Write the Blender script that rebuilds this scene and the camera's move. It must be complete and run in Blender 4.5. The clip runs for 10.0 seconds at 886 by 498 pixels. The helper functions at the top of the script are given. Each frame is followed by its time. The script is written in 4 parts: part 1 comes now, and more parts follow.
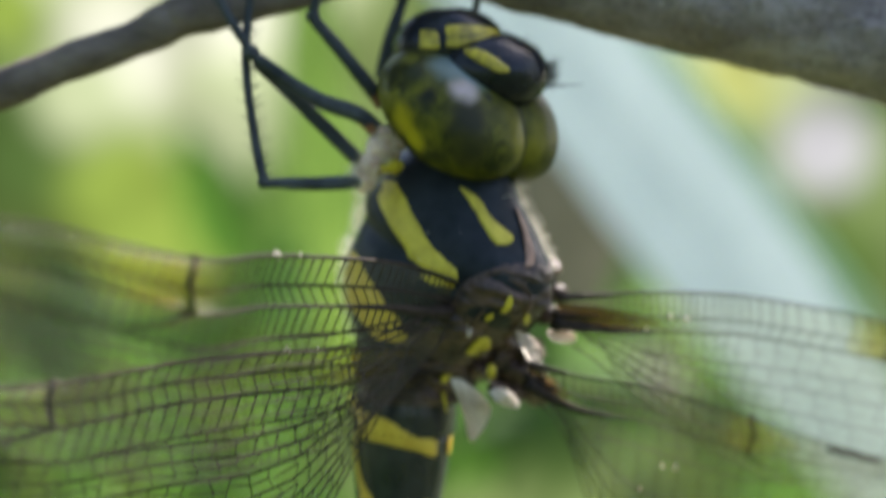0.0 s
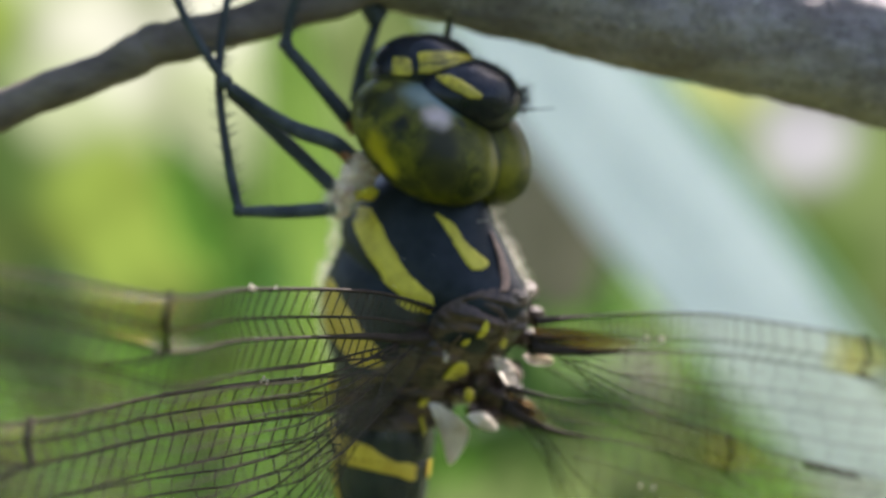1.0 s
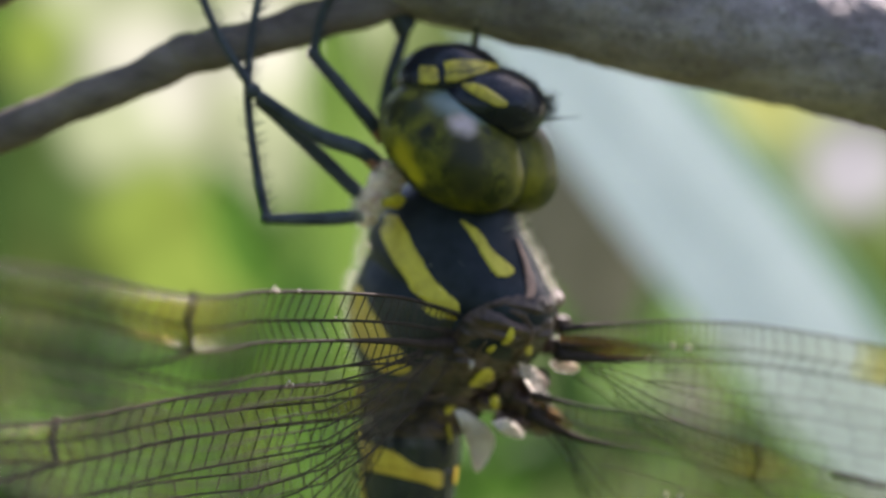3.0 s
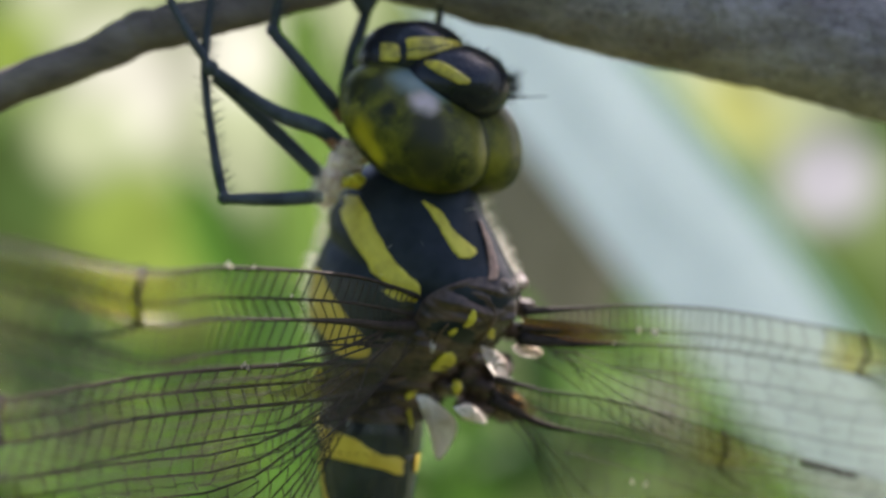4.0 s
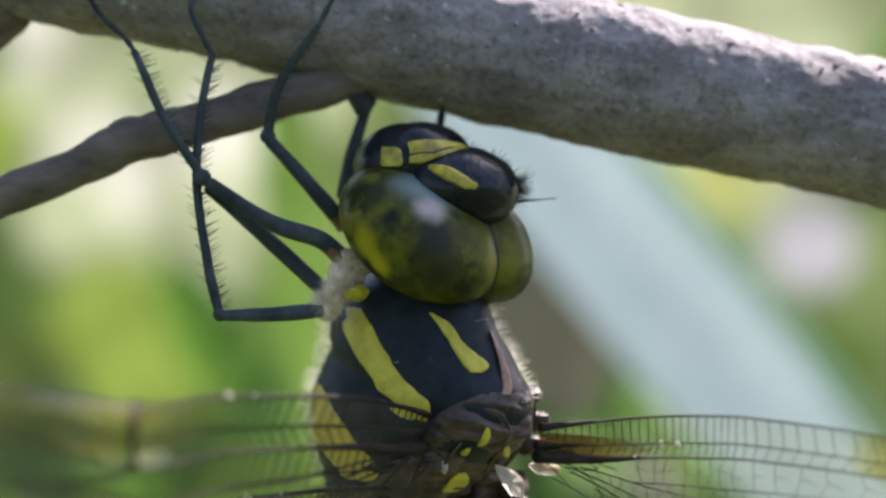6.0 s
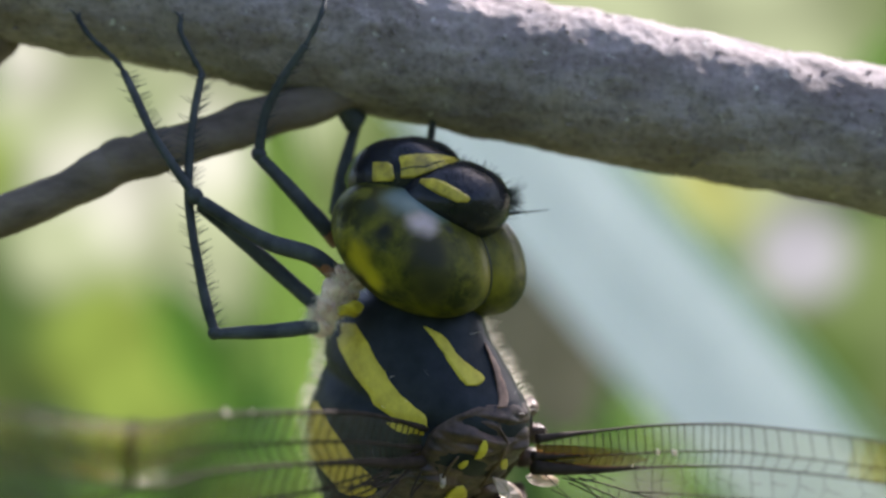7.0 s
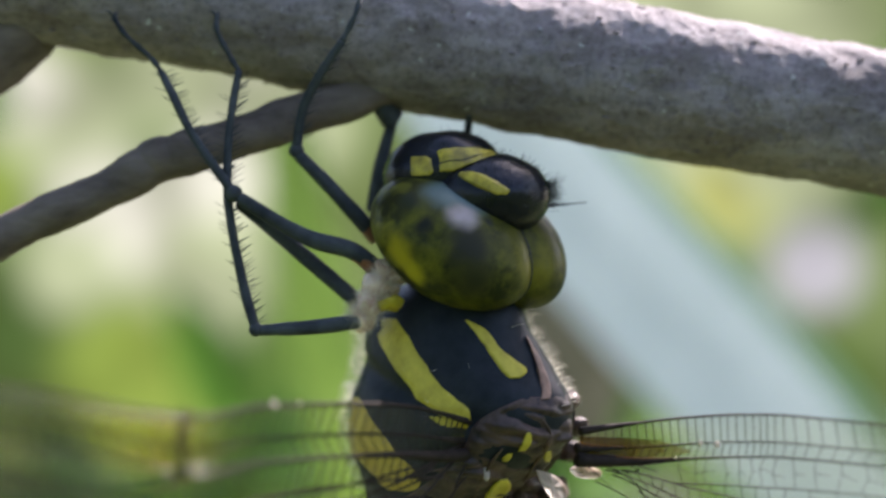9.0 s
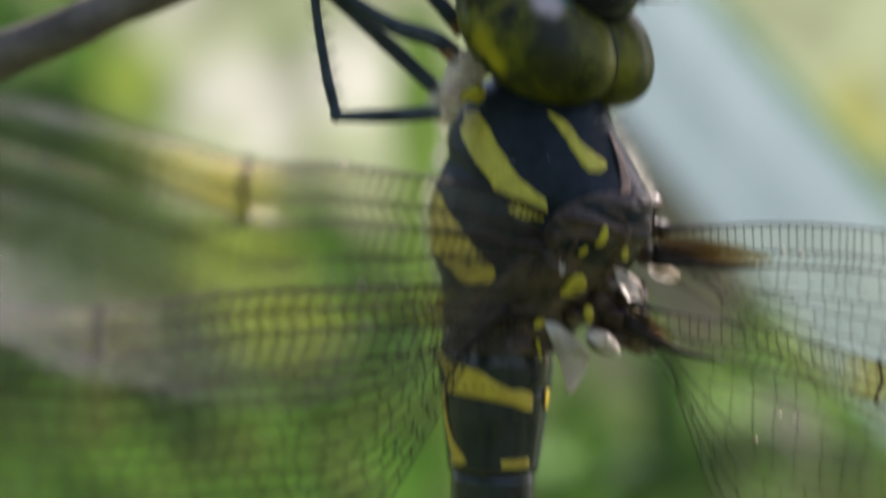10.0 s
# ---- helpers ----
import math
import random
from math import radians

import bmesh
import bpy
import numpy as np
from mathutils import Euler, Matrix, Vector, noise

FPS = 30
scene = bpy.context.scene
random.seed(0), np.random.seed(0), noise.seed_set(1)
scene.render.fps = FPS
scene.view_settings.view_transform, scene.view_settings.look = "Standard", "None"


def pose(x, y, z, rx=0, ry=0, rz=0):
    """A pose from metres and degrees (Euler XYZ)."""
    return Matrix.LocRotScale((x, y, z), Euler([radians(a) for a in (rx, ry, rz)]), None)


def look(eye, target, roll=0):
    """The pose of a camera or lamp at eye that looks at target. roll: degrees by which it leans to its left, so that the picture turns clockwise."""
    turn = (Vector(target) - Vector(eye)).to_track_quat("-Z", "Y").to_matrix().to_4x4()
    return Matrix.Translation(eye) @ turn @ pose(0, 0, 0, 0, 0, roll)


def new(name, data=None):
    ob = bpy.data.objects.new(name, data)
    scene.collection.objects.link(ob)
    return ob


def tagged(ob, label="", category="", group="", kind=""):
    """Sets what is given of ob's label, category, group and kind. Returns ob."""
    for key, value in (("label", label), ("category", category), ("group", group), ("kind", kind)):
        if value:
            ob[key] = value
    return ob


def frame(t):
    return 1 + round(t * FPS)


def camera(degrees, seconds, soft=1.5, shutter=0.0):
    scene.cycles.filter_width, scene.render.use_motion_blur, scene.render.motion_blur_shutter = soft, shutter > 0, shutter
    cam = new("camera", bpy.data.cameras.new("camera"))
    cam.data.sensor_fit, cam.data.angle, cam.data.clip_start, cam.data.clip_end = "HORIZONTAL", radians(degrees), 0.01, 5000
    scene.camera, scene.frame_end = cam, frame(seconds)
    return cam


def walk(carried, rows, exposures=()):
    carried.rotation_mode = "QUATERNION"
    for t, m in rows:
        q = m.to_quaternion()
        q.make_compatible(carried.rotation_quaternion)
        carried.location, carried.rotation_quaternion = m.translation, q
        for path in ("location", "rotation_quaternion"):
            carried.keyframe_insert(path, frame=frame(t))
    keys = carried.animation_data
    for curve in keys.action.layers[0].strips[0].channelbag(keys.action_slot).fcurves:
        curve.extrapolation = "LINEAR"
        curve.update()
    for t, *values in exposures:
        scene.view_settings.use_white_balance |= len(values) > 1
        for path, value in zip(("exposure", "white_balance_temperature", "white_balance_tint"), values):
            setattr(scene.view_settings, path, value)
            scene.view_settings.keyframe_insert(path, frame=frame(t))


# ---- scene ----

# A dragonfly hangs under a dead branch; shrubs and long leaves lie far behind it, out of focus.
# All lengths of the insect and the branch are written in millimetres and scaled by MM.
MM = 0.001
cam = camera(28, 10.0, 2.4, 0.4)
cam.data.dof.use_dof = True
cam.data.dof.focus_distance = 0.1088
cam.data.dof.aperture_fstop = 19.0
cam.data.dof.aperture_blades = 0

PATH = [
    (0, -0.00027, -0.11743, 0.00255, 86.563, -3.369, -1.194),
    (0.1, -0.00013, -0.11754, 0.00299, 87.191, -3.417, -1.181),
    (0.2, 0.00002, -0.11764, 0.00343, 87.209, -3.464, -1.216),
    (0.3, 0.00017, -0.11774, 0.00387, 87.007, -3.512, -1.301),
    (0.4, 0.00031, -0.11785, 0.00431, 86.956, -3.559, -1.411),
    (0.5, 0.00046, -0.11795, 0.00475, 86.872, -3.607, -1.152),
    (0.6, 0.00039, -0.11793, 0.00470, 87.319, -3.387, -1.294),
    (0.7, 0.00033, -0.11790, 0.00466, 87.505, -3.168, -1.444),
    (0.8, 0.00026, -0.11788, 0.00461, 87.407, -2.949, -1.468),
    (0.9, 0.00020, -0.11785, 0.00456, 87.076, -2.729, -1.844),
    (1, 0.00013, -0.11783, 0.00452, 86.491, -2.510, -1.790),
    (1.1, 0.00030, -0.11758, 0.00419, 86.737, -2.557, -1.471),
    (1.2, 0.00047, -0.11733, 0.00386, 87.214, -2.605, -1.401),
    (1.3, 0.00063, -0.11709, 0.00353, 87.407, -2.653, -1.682),
    (1.4, 0.00080, -0.11684, 0.00320, 87.046, -2.700, -1.863),
    (1.5, 0.00096, -0.11659, 0.00288, 86.836, -2.748, -1.841),
    (1.6, 0.00101, -0.11669, 0.00279, 87.009, -2.771, -1.618),
    (1.7, 0.00105, -0.11678, 0.00271, 87.165, -2.794, -1.342),
    (1.8, 0.00110, -0.11688, 0.00263, 87.166, -2.817, -1.494),
    (2, 0.00119, -0.11707, 0.00246, 87.383, -2.864, -1.788),
    (2.2, 0.00131, -0.11777, 0.00215, 87.466, -2.862, -1.702),
    (2.3, 0.00136, -0.11812, 0.00199, 87.781, -2.861, -1.188),
    (2.5, 0.00147, -0.11882, 0.00168, 87.964, -2.859, -0.272),
    (2.6, 0.00144, -0.11878, 0.00233, 87.758, -2.684, -0.114),
    (2.7, 0.00140, -0.11874, 0.00298, 87.612, -2.509, -0.263),
    (3.8, 0.00262, -0.11714, 0.00327, 87.123, -3.081, -0.675),
    (3.9, 0.00264, -0.11664, 0.00222, 87.837, -2.920, -1.039),
    (4, 0.00266, -0.11614, 0.00116, 87.724, -2.758, -1.043),
    (4.1, 0.00254, -0.11622, 0.00166, 87.939, -2.601, -0.724),
    (4.2, 0.00242, -0.11630, 0.00216, 88.137, -2.443, -0.477),
    (4.3, 0.00230, -0.11637, 0.00265, 88.452, -2.286, -0.153),
    (4.4, 0.00218, -0.11645, 0.00315, 88.834, -2.129, -0.096),
    (4.5, 0.00207, -0.11653, 0.00364, 89.054, -1.971, -0.341),
    (4.6, 0.00234, -0.11596, 0.00352, 88.760, -1.820, -0.807),
    (4.7, 0.00262, -0.11539, 0.00339, 88.806, -1.669, -0.578),
    (4.8, 0.00289, -0.11482, 0.00327, 89.571, -1.518, -0.746),
    (4.9, 0.00317, -0.11425, 0.00314, 89.604, -1.367, -1.110),
    (5, 0.00345, -0.11368, 0.00302, 89.246, -1.216, -1.052),
    (5.1, 0.00336, -0.11353, 0.00279, 89.932, -1.252, -1.064),
    (5.2, 0.00328, -0.11339, 0.00257, 89.535, -1.287, -1.280),
    (5.3, 0.00319, -0.11324, 0.00235, 89.047, -1.323, -1.184),
    (5.4, 0.00311, -0.11310, 0.00212, 89.525, -1.359, -1.231),
    (5.5, 0.00302, -0.11295, 0.00190, 89.473, -1.395, -1.596),
    (5.6, 0.00241, -0.11138, 0.00226, 89.408, -1.449, -1.645),
    (5.7, 0.00180, -0.10982, 0.00262, 89.974, -1.503, -1.410),
    (6.8, 0.00065, -0.10963, 0.00394, 90.338, -0.600, -2.635),
    (6.9, 0.00081, -0.10973, 0.00354, 90.516, -0.366, -2.259),
    (7, 0.00097, -0.10984, 0.00314, 90.682, -0.131, -1.909),
    (7.1, 0.00135, -0.11001, 0.00268, 91.102, -0.157, -1.656),
    (7.2, 0.00174, -0.11018, 0.00221, 90.226, -0.182, -1.497),
    (7.3, 0.00213, -0.11034, 0.00175, 90.270, -0.207, -0.965),
    (7.4, 0.00251, -0.11051, 0.00128, 90.515, -0.232, -0.635),
    (7.5, 0.00290, -0.11068, 0.00082, 89.970, -0.257, -0.633),
    (7.6, 0.00249, -0.11029, 0.00128, 89.959, -0.327, -0.771),
    (7.7, 0.00208, -0.10989, 0.00174, 90.133, -0.397, -1.013),
    (7.8, 0.00168, -0.10950, 0.00220, 89.733, -0.468, -1.631),
    (7.9, 0.00127, -0.10911, 0.00266, 89.301, -0.538, -1.674),
    (8, 0.00086, -0.10872, 0.00312, 89.683, -0.609, -1.707),
    (8.1, 0.00074, -0.10870, 0.00300, 89.966, -0.390, -2.202),
    (8.2, 0.00061, -0.10869, 0.00288, 90.186, -0.171, -2.484),
    (8.3, 0.00048, -0.10867, 0.00276, 91.476, 0.047, -2.442),
    (8.4, 0.00035, -0.10866, 0.00264, 91.421, 0.266, -1.972),
    (8.5, 0.00023, -0.10864, 0.00251, 91.357, 0.484, -1.289),
    (8.6, 0.00003, -0.10885, 0.00232, 91.557, 0.539, -1.106),
    (8.7, -0.00016, -0.10906, 0.00212, 91.666, 0.593, -1.400),
    (8.8, -0.00035, -0.10927, 0.00193, 91.628, 0.648, -1.494),
    (8.9, -0.00054, -0.10948, 0.00174, 91.489, 0.702, -1.637),
    (9, -0.00073, -0.10969, 0.00154, 91.304, 0.757, -1.480),
    (9.1, -0.00058, -0.10953, 0.00073, 91.619, 0.592, -0.951),
    (9.2, -0.00044, -0.10936, -0.00008, 92.331, 0.428, -0.725),
    (9.3, -0.00030, -0.10920, -0.00088, 91.598, 0.263, -0.795),
    (9.4, -0.00015, -0.10903, -0.00169, 91.415, 0.099, -0.371),
    (9.5, -0.00001, -0.10886, -0.00250, 91.205, -0.066, -0.005),
    (9.6, 0.00047, -0.10882, -0.00314, 90.598, -0.351, 0.754),
    (9.7, 0.00095, -0.10878, -0.00378, 90.462, -0.636, 1.502),
    (9.8, 0.00144, -0.10874, -0.00443, 90.825, -0.921, 2.048),
    (9.9, 0.00192, -0.10869, -0.00507, 90.135, -1.206, 2.541),
    (10, 0.00240, -0.10865, -0.00571, 88.321, -1.492, 2.712),
]
walk(cam, [(r[0], pose(*r[1:])) for r in PATH], [(0.0, 1.93, 6350, 14), (2.5, 1.82, 6400, 22), (5.5, 1.80, 6250, 20), (7.5, 1.73, 6250, 21), (9.0, 1.70, 6200, 22), (10.0, 1.58, 6300, 21)])

# ---- light ----
SUN_EL, SUN_AZ = radians(48), radians(43)
world = bpy.data.worlds.new("sky")
scene.world = world
world.use_nodes = True
wn = world.node_tree
wn.nodes.clear()
sky = wn.nodes.new("ShaderNodeTexSky")
sky.sky_type, sky.sun_disc = "NISHITA", False
sky.sun_elevation, sky.sun_rotation = SUN_EL, SUN_AZ
sky.dust_density, sky.air_density = 3.0, 1.0
bg = wn.nodes.new("ShaderNodeBackground")
bg.inputs["Strength"].default_value = 0.15
wo = wn.nodes.new("ShaderNodeOutputWorld")
wn.links.new(sky.outputs[0], bg.inputs[0])
wn.links.new(bg.outputs[0], wo.inputs[0])
sun = new("sun", bpy.data.lights.new("sun", "SUN"))
sun.data.energy, sun.data.angle, sun.data.color = 5.0, radians(0.5), (1.0, 0.95, 0.86)
sd = Vector((math.sin(SUN_AZ) * math.cos(SUN_EL), math.cos(SUN_AZ) * math.cos(SUN_EL), math.sin(SUN_EL)))
sun.matrix_basis = look(sd * 5, (0, 0, 0))


# ---- materials ----
def material(name, rough=0.5, spec=0.5):
    m = bpy.data.materials.new(name)
    m.use_nodes = True
    b = m.node_tree.nodes["Principled BSDF"]
    b.inputs["Roughness"].default_value = rough
    b.inputs["Specular IOR Level"].default_value = spec
    return m, m.node_tree, b


def ramp_noise(nt, scale, stops, detail=4.0, rough=0.6, vec=None, distort=0.0):
    n = nt.nodes.new("ShaderNodeTexNoise")
    n.inputs["Scale"].default_value = scale
    n.inputs["Detail"].default_value = detail
    n.inputs["Roughness"].default_value = rough
    n.inputs["Distortion"].default_value = distort
    r = nt.nodes.new("ShaderNodeValToRGB")
    while len(r.color_ramp.elements) < len(stops):
        r.color_ramp.elements.new(0.5)
    for e, (p, c) in zip(r.color_ramp.elements, stops):
        e.position, e.color = p, (*c, 1)
    nt.links.new(n.outputs[0], r.inputs[0])
    if vec:
        nt.links.new(vec, n.inputs[0])
    return n, r


def coords(nt, kind="Object", scale=(1, 1, 1)):
    t = nt.nodes.new("ShaderNodeTexCoord")
    mp = nt.nodes.new("ShaderNodeMapping")
    mp.inputs["Scale"].default_value = scale
    nt.links.new(t.outputs[kind], mp.inputs[0])
    return mp.outputs[0]


def bump(nt, b, height, strength, dist):
    bp = nt.nodes.new("ShaderNodeBump")
    bp.inputs["Strength"].default_value = strength
    bp.inputs["Distance"].default_value = dist
    nt.links.new(height, bp.inputs["Height"])
    nt.links.new(bp.outputs[0], b.inputs["Normal"])


def mixed(nt, fac, a, b, mode="MIX"):
    m = nt.nodes.new("ShaderNodeMix")
    m.data_type, m.blend_type = "RGBA", mode
    if isinstance(fac, float):
        m.inputs[0].default_value = fac
    else:
        nt.links.new(fac, m.inputs[0])
    for s, v in ((m.inputs[6], a), (m.inputs[7], b)):
        if isinstance(v, tuple):
            s.default_value = (*v, 1)
        else:
            nt.links.new(v, s)
    return m.outputs[2]


def plain(name, c1, c2, scale, rough=0.4, spec=0.5, relief=0.15, dist=0.05 * MM):
    m, nt, b = material(name, rough, spec)
    v = coords(nt)
    n, r = ramp_noise(nt, scale, [(0.3, c1), (0.7, c2)], vec=v)
    nt.links.new(r.outputs[0], b.inputs["Base Color"])
    n2, _ = ramp_noise(nt, scale * 6, [(0, c1), (1, c2)], vec=v)
    bump(nt, b, n2.outputs[0], relief, dist)
    return m


def lucent(name, c1, c2, scale, share):
    """Thin pale skin or hair that lets part of the light through."""
    m = plain(name, c1, c2, scale, 0.45, 0.3, 0.3)
    nt = m.node_tree
    tl = nt.nodes.new("ShaderNodeBsdfTranslucent")
    tl.inputs[0].default_value = (*c2, 1)
    mx = nt.nodes.new("ShaderNodeMixShader")
    mx.inputs[0].default_value = share
    nt.links.new(nt.nodes["Principled BSDF"].outputs[0], mx.inputs[1])
    nt.links.new(tl.outputs[0], mx.inputs[2])
    nt.links.new(mx.outputs[0], nt.nodes["Material Output"].inputs[0])
    return m


BLACK = plain("black_chitin", (0.009, 0.012, 0.015), (0.020, 0.024, 0.029), 700, 0.42, 0.13, 0.5)
BROWN = plain("brown_chitin", (0.03, 0.018, 0.013), (0.16, 0.10, 0.07), 700, 0.5, 0.2, 0.5)
YELLOW = plain("yellow_chitin", (0.34, 0.27, 0.016), (0.58, 0.47, 0.04), 750, 0.42, 0.35, 0.35)
OLIVE = plain("dull_yellow_chitin", (0.16, 0.12, 0.010), (0.52, 0.41, 0.03), 1000, 0.35, 0.45, 0.4)
GLAZED = plain("glazed_black_chitin", (0.009, 0.010, 0.014), (0.018, 0.020, 0.027), 700, 0.16, 0.45, 0.2)
AMBER = plain("amber_chitin", (0.42, 0.27, 0.02), (0.60, 0.43, 0.05), 600, 0.42, 0.4, 0.12)
RED = plain("reddish_leg_base", (0.07, 0.035, 0.025), (0.25, 0.085, 0.035), 500, 0.4, 0.5, 0.2)
LEG = plain("leg_chitin", (0.018, 0.022, 0.026), (0.070, 0.078, 0.082), 420, 0.7, 0.1, 0.6)
PALE = lucent("pale_membrane", (0.20, 0.11, 0.06), (0.84, 0.78, 0.72), 300, 0.4)
COLLAR = plain("pinkish_collar", (0.36, 0.20, 0.14), (0.86, 0.68, 0.56), 800, 0.7, 0.2, 0.9)
RIDGE = plain("ridge_brown_chitin", (0.035, 0.020, 0.015), (0.34, 0.20, 0.14), 520, 0.5, 0.25, 0.4)
VEIN = plain("wing_vein", (0.016, 0.012, 0.010), (0.036, 0.027, 0.022), 900, 0.75, 0.08, 0.0)
GLOSS = plain("polished_black_chitin", (0.005, 0.006, 0.009), (0.011, 0.012, 0.018), 420, 0.18, 0.28, 1.0)
ROOT = plain("dark_brown_chitin", (0.010, 0.010, 0.012), (0.115, 0.070, 0.052), 480, 0.42, 0.25, 0.5, 0.12 * MM)
HAIR = lucent("pale_hair", (0.72, 0.64, 0.5), (0.88, 0.82, 0.7), 900, 0.5)


def eye_material():
    m, nt, b = material("compound_eye", 0.5, 0.1)
    v0 = coords(nt)
    wob = nt.nodes.new("ShaderNodeTexNoise")
    wob.inputs["Scale"].default_value = 450
    nt.links.new(v0, wob.inputs[0])
    vm = nt.nodes.new("ShaderNodeVectorMath")
    vm.operation = "MULTIPLY_ADD"
    vm.inputs[1].default_value = (1.6 * MM, 1.6 * MM, 1.6 * MM)
    nt.links.new(wob.outputs["Color"], vm.inputs[0])
    off = nt.nodes.new("ShaderNodeVectorMath")
    off.inputs[1].default_value = (-0.8 * MM, -0.8 * MM, -0.8 * MM)
    nt.links.new(v0, off.inputs[0])
    nt.links.new(off.outputs[0], vm.inputs[2])
    v = vm.outputs[0]
    sep = nt.nodes.new("ShaderNodeSeparateXYZ")
    nt.links.new(v, sep.inputs[0])

    def span(sock, lo, hi):
        mr = nt.nodes.new("ShaderNodeMapRange")
        mr.interpolation_type = "SMOOTHSTEP"
        mr.inputs[1].default_value, mr.inputs[2].default_value = lo * MM, hi * MM
        nt.links.new(sock, mr.inputs[0])
        return mr.outputs[0]

    def spot(c, r0, r1):
        d = nt.nodes.new("ShaderNodeVectorMath")
        d.operation = "DISTANCE"
        d.inputs[1].default_value = [k * MM for k in c]
        nt.links.new(v, d.inputs[0])
        return span(d.outputs["Value"], r1, r0)

    n, tone = ramp_noise(nt, 420, [(0.36, (0.018, 0.022, 0.005)), (0.66, (0.125, 0.118, 0.010))], 5, 0.65, v)
    c = mixed(nt, span(sep.outputs[2], 0.2, 3.2), tone.outputs[0], (0.055, 0.058, 0.012))
    n2, blot = ramp_noise(nt, 560, [(0.44, (0.2, 0.2, 0.2)), (0.6, (1.7, 1.6, 1.0))], 2, 0.5, v)
    c = mixed(nt, span(sep.outputs[1], 1.2, -1.5), c, mixed(nt, 0.85, c, blot.outputs[0], "MULTIPLY"))
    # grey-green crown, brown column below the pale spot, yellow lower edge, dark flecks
    # the pale spot and part of the crown's grey are painted sky reflection
    marks_and_sheen = [((1.92, 1.6, 3.0), 0.4, 2.3, (0.085, 0.125, 0.12)), ((1.63, 2.7, 2.3), 0.3, 1.7, (0.12, 0.17, 0.165)), ((3.19, 3.91, -0.5), 0.3, 2.3, (0.024, 0.023, 0.012)), ((2.95, 4.13, -2.5), 0.2, 2.1, (0.026, 0.026, 0.009)), ((-1.2, 4.3, -1.8), 0.3, 1.9, (0.17, 0.15, 0.010)), ((4.9, -0.5, -0.9), 0.4, 1.8, (0.32, 0.26, 0.008)), ((4.6, 0.3, -2.3), 0.3, 1.5, (0.36, 0.30, 0.01)), ((4.43, 1.45, 0.97), 0.1, 1.0, (0.016, 0.016, 0.012)), ((1.37, 3.97, 1.1), 0.1, 0.75, (0.022, 0.024, 0.022)), ((4.0, -0.2, 2.5), 0.2, 1.2, (0.022, 0.026, 0.010)), ((2.76, 3.17, 1.3), 0.1, 1.4, (0.36, 0.30, 0.29))]
    for at_, r0, r1, tint in marks_and_sheen:
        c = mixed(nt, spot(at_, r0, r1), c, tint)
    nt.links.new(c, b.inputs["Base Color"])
    vo = nt.nodes.new("ShaderNodeTexVoronoi")
    vo.inputs["Scale"].default_value = 14000
    nt.links.new(v, vo.inputs[0])
    bump(nt, b, vo.outputs[0], 0.06, 0.02 * MM)
    b.inputs["Coat Weight"].default_value = 0.07
    b.inputs["Coat Roughness"].default_value = 0.09
    return m


def bark_material():
    m, nt, b = material("grey_bark", 0.8, 0.25)
    v = coords(nt, "Object", (1, 1, 1))
    n1, r1 = ramp_noise(nt, 170, [(0.3, (0.23, 0.195, 0.20)), (0.7, (0.36, 0.315, 0.325))], 5, 0.6, v)
    n2, r2 = ramp_noise(nt, 1900, [(0.34, (0.42, 0.40, 0.39)), (0.5, (0.86, 0.85, 0.84)), (0.7, (1, 1, 1))], 6, 0.75, v)
    c = mixed(nt, 0.9, r1.outputs[0], r2.outputs[0], "MULTIPLY")
    v2 = coords(nt, "Object", (0.3, 1, 1))
    n4, r4 = ramp_noise(nt, 620, [(0.4, (0.55, 0.52, 0.5)), (0.58, (1, 1, 1))], 4, 0.6, v2)
    c = mixed(nt, 0.7, c, r4.outputs[0], "MULTIPLY")
    n3, r3 = ramp_noise(nt, 1300, [(0.68, (0, 0, 0)), (0.76, (1, 1, 1))], 2, 0.5, v)
    c = mixed(nt, r3.outputs[0], c, (0.42, 0.41, 0.39))
    nt.links.new(c, b.inputs["Base Color"])
    add = nt.nodes.new("ShaderNodeMath")
    add.operation = "ADD"
    nt.links.new(n4.outputs[0], add.inputs[0])
    nt.links.new(n2.outputs[0], add.inputs[1])
    n5, r5 = ramp_noise(nt, 380, [(0.0, (0, 0, 0)), (1.0, (1, 1, 1))], 3, 0.6, v)
    add2 = nt.nodes.new("ShaderNodeMath")
    add2.operation = "MULTIPLY_ADD"
    add2.inputs[1].default_value = 2.2
    nt.links.new(n5.outputs[0], add2.inputs[0])
    nt.links.new(add.outputs[0], add2.inputs[2])
    bump(nt, b, add2.outputs[0], 0.75, 0.22 * MM)
    return m


def twig_material():
    m, nt, b = material("brown_twig_bark", 0.8, 0.25)
    v = coords(nt, "Object", (0.4, 1, 1))
    n1, r1 = ramp_noise(nt, 500, [(0.3, (0.066, 0.050, 0.042)), (0.7, (0.185, 0.148, 0.125))], 6, 0.65, v)
    nt.links.new(r1.outputs[0], b.inputs["Base Color"])
    bump(nt, b, n1.outputs[0], 0.7, 0.2 * MM)
    return m


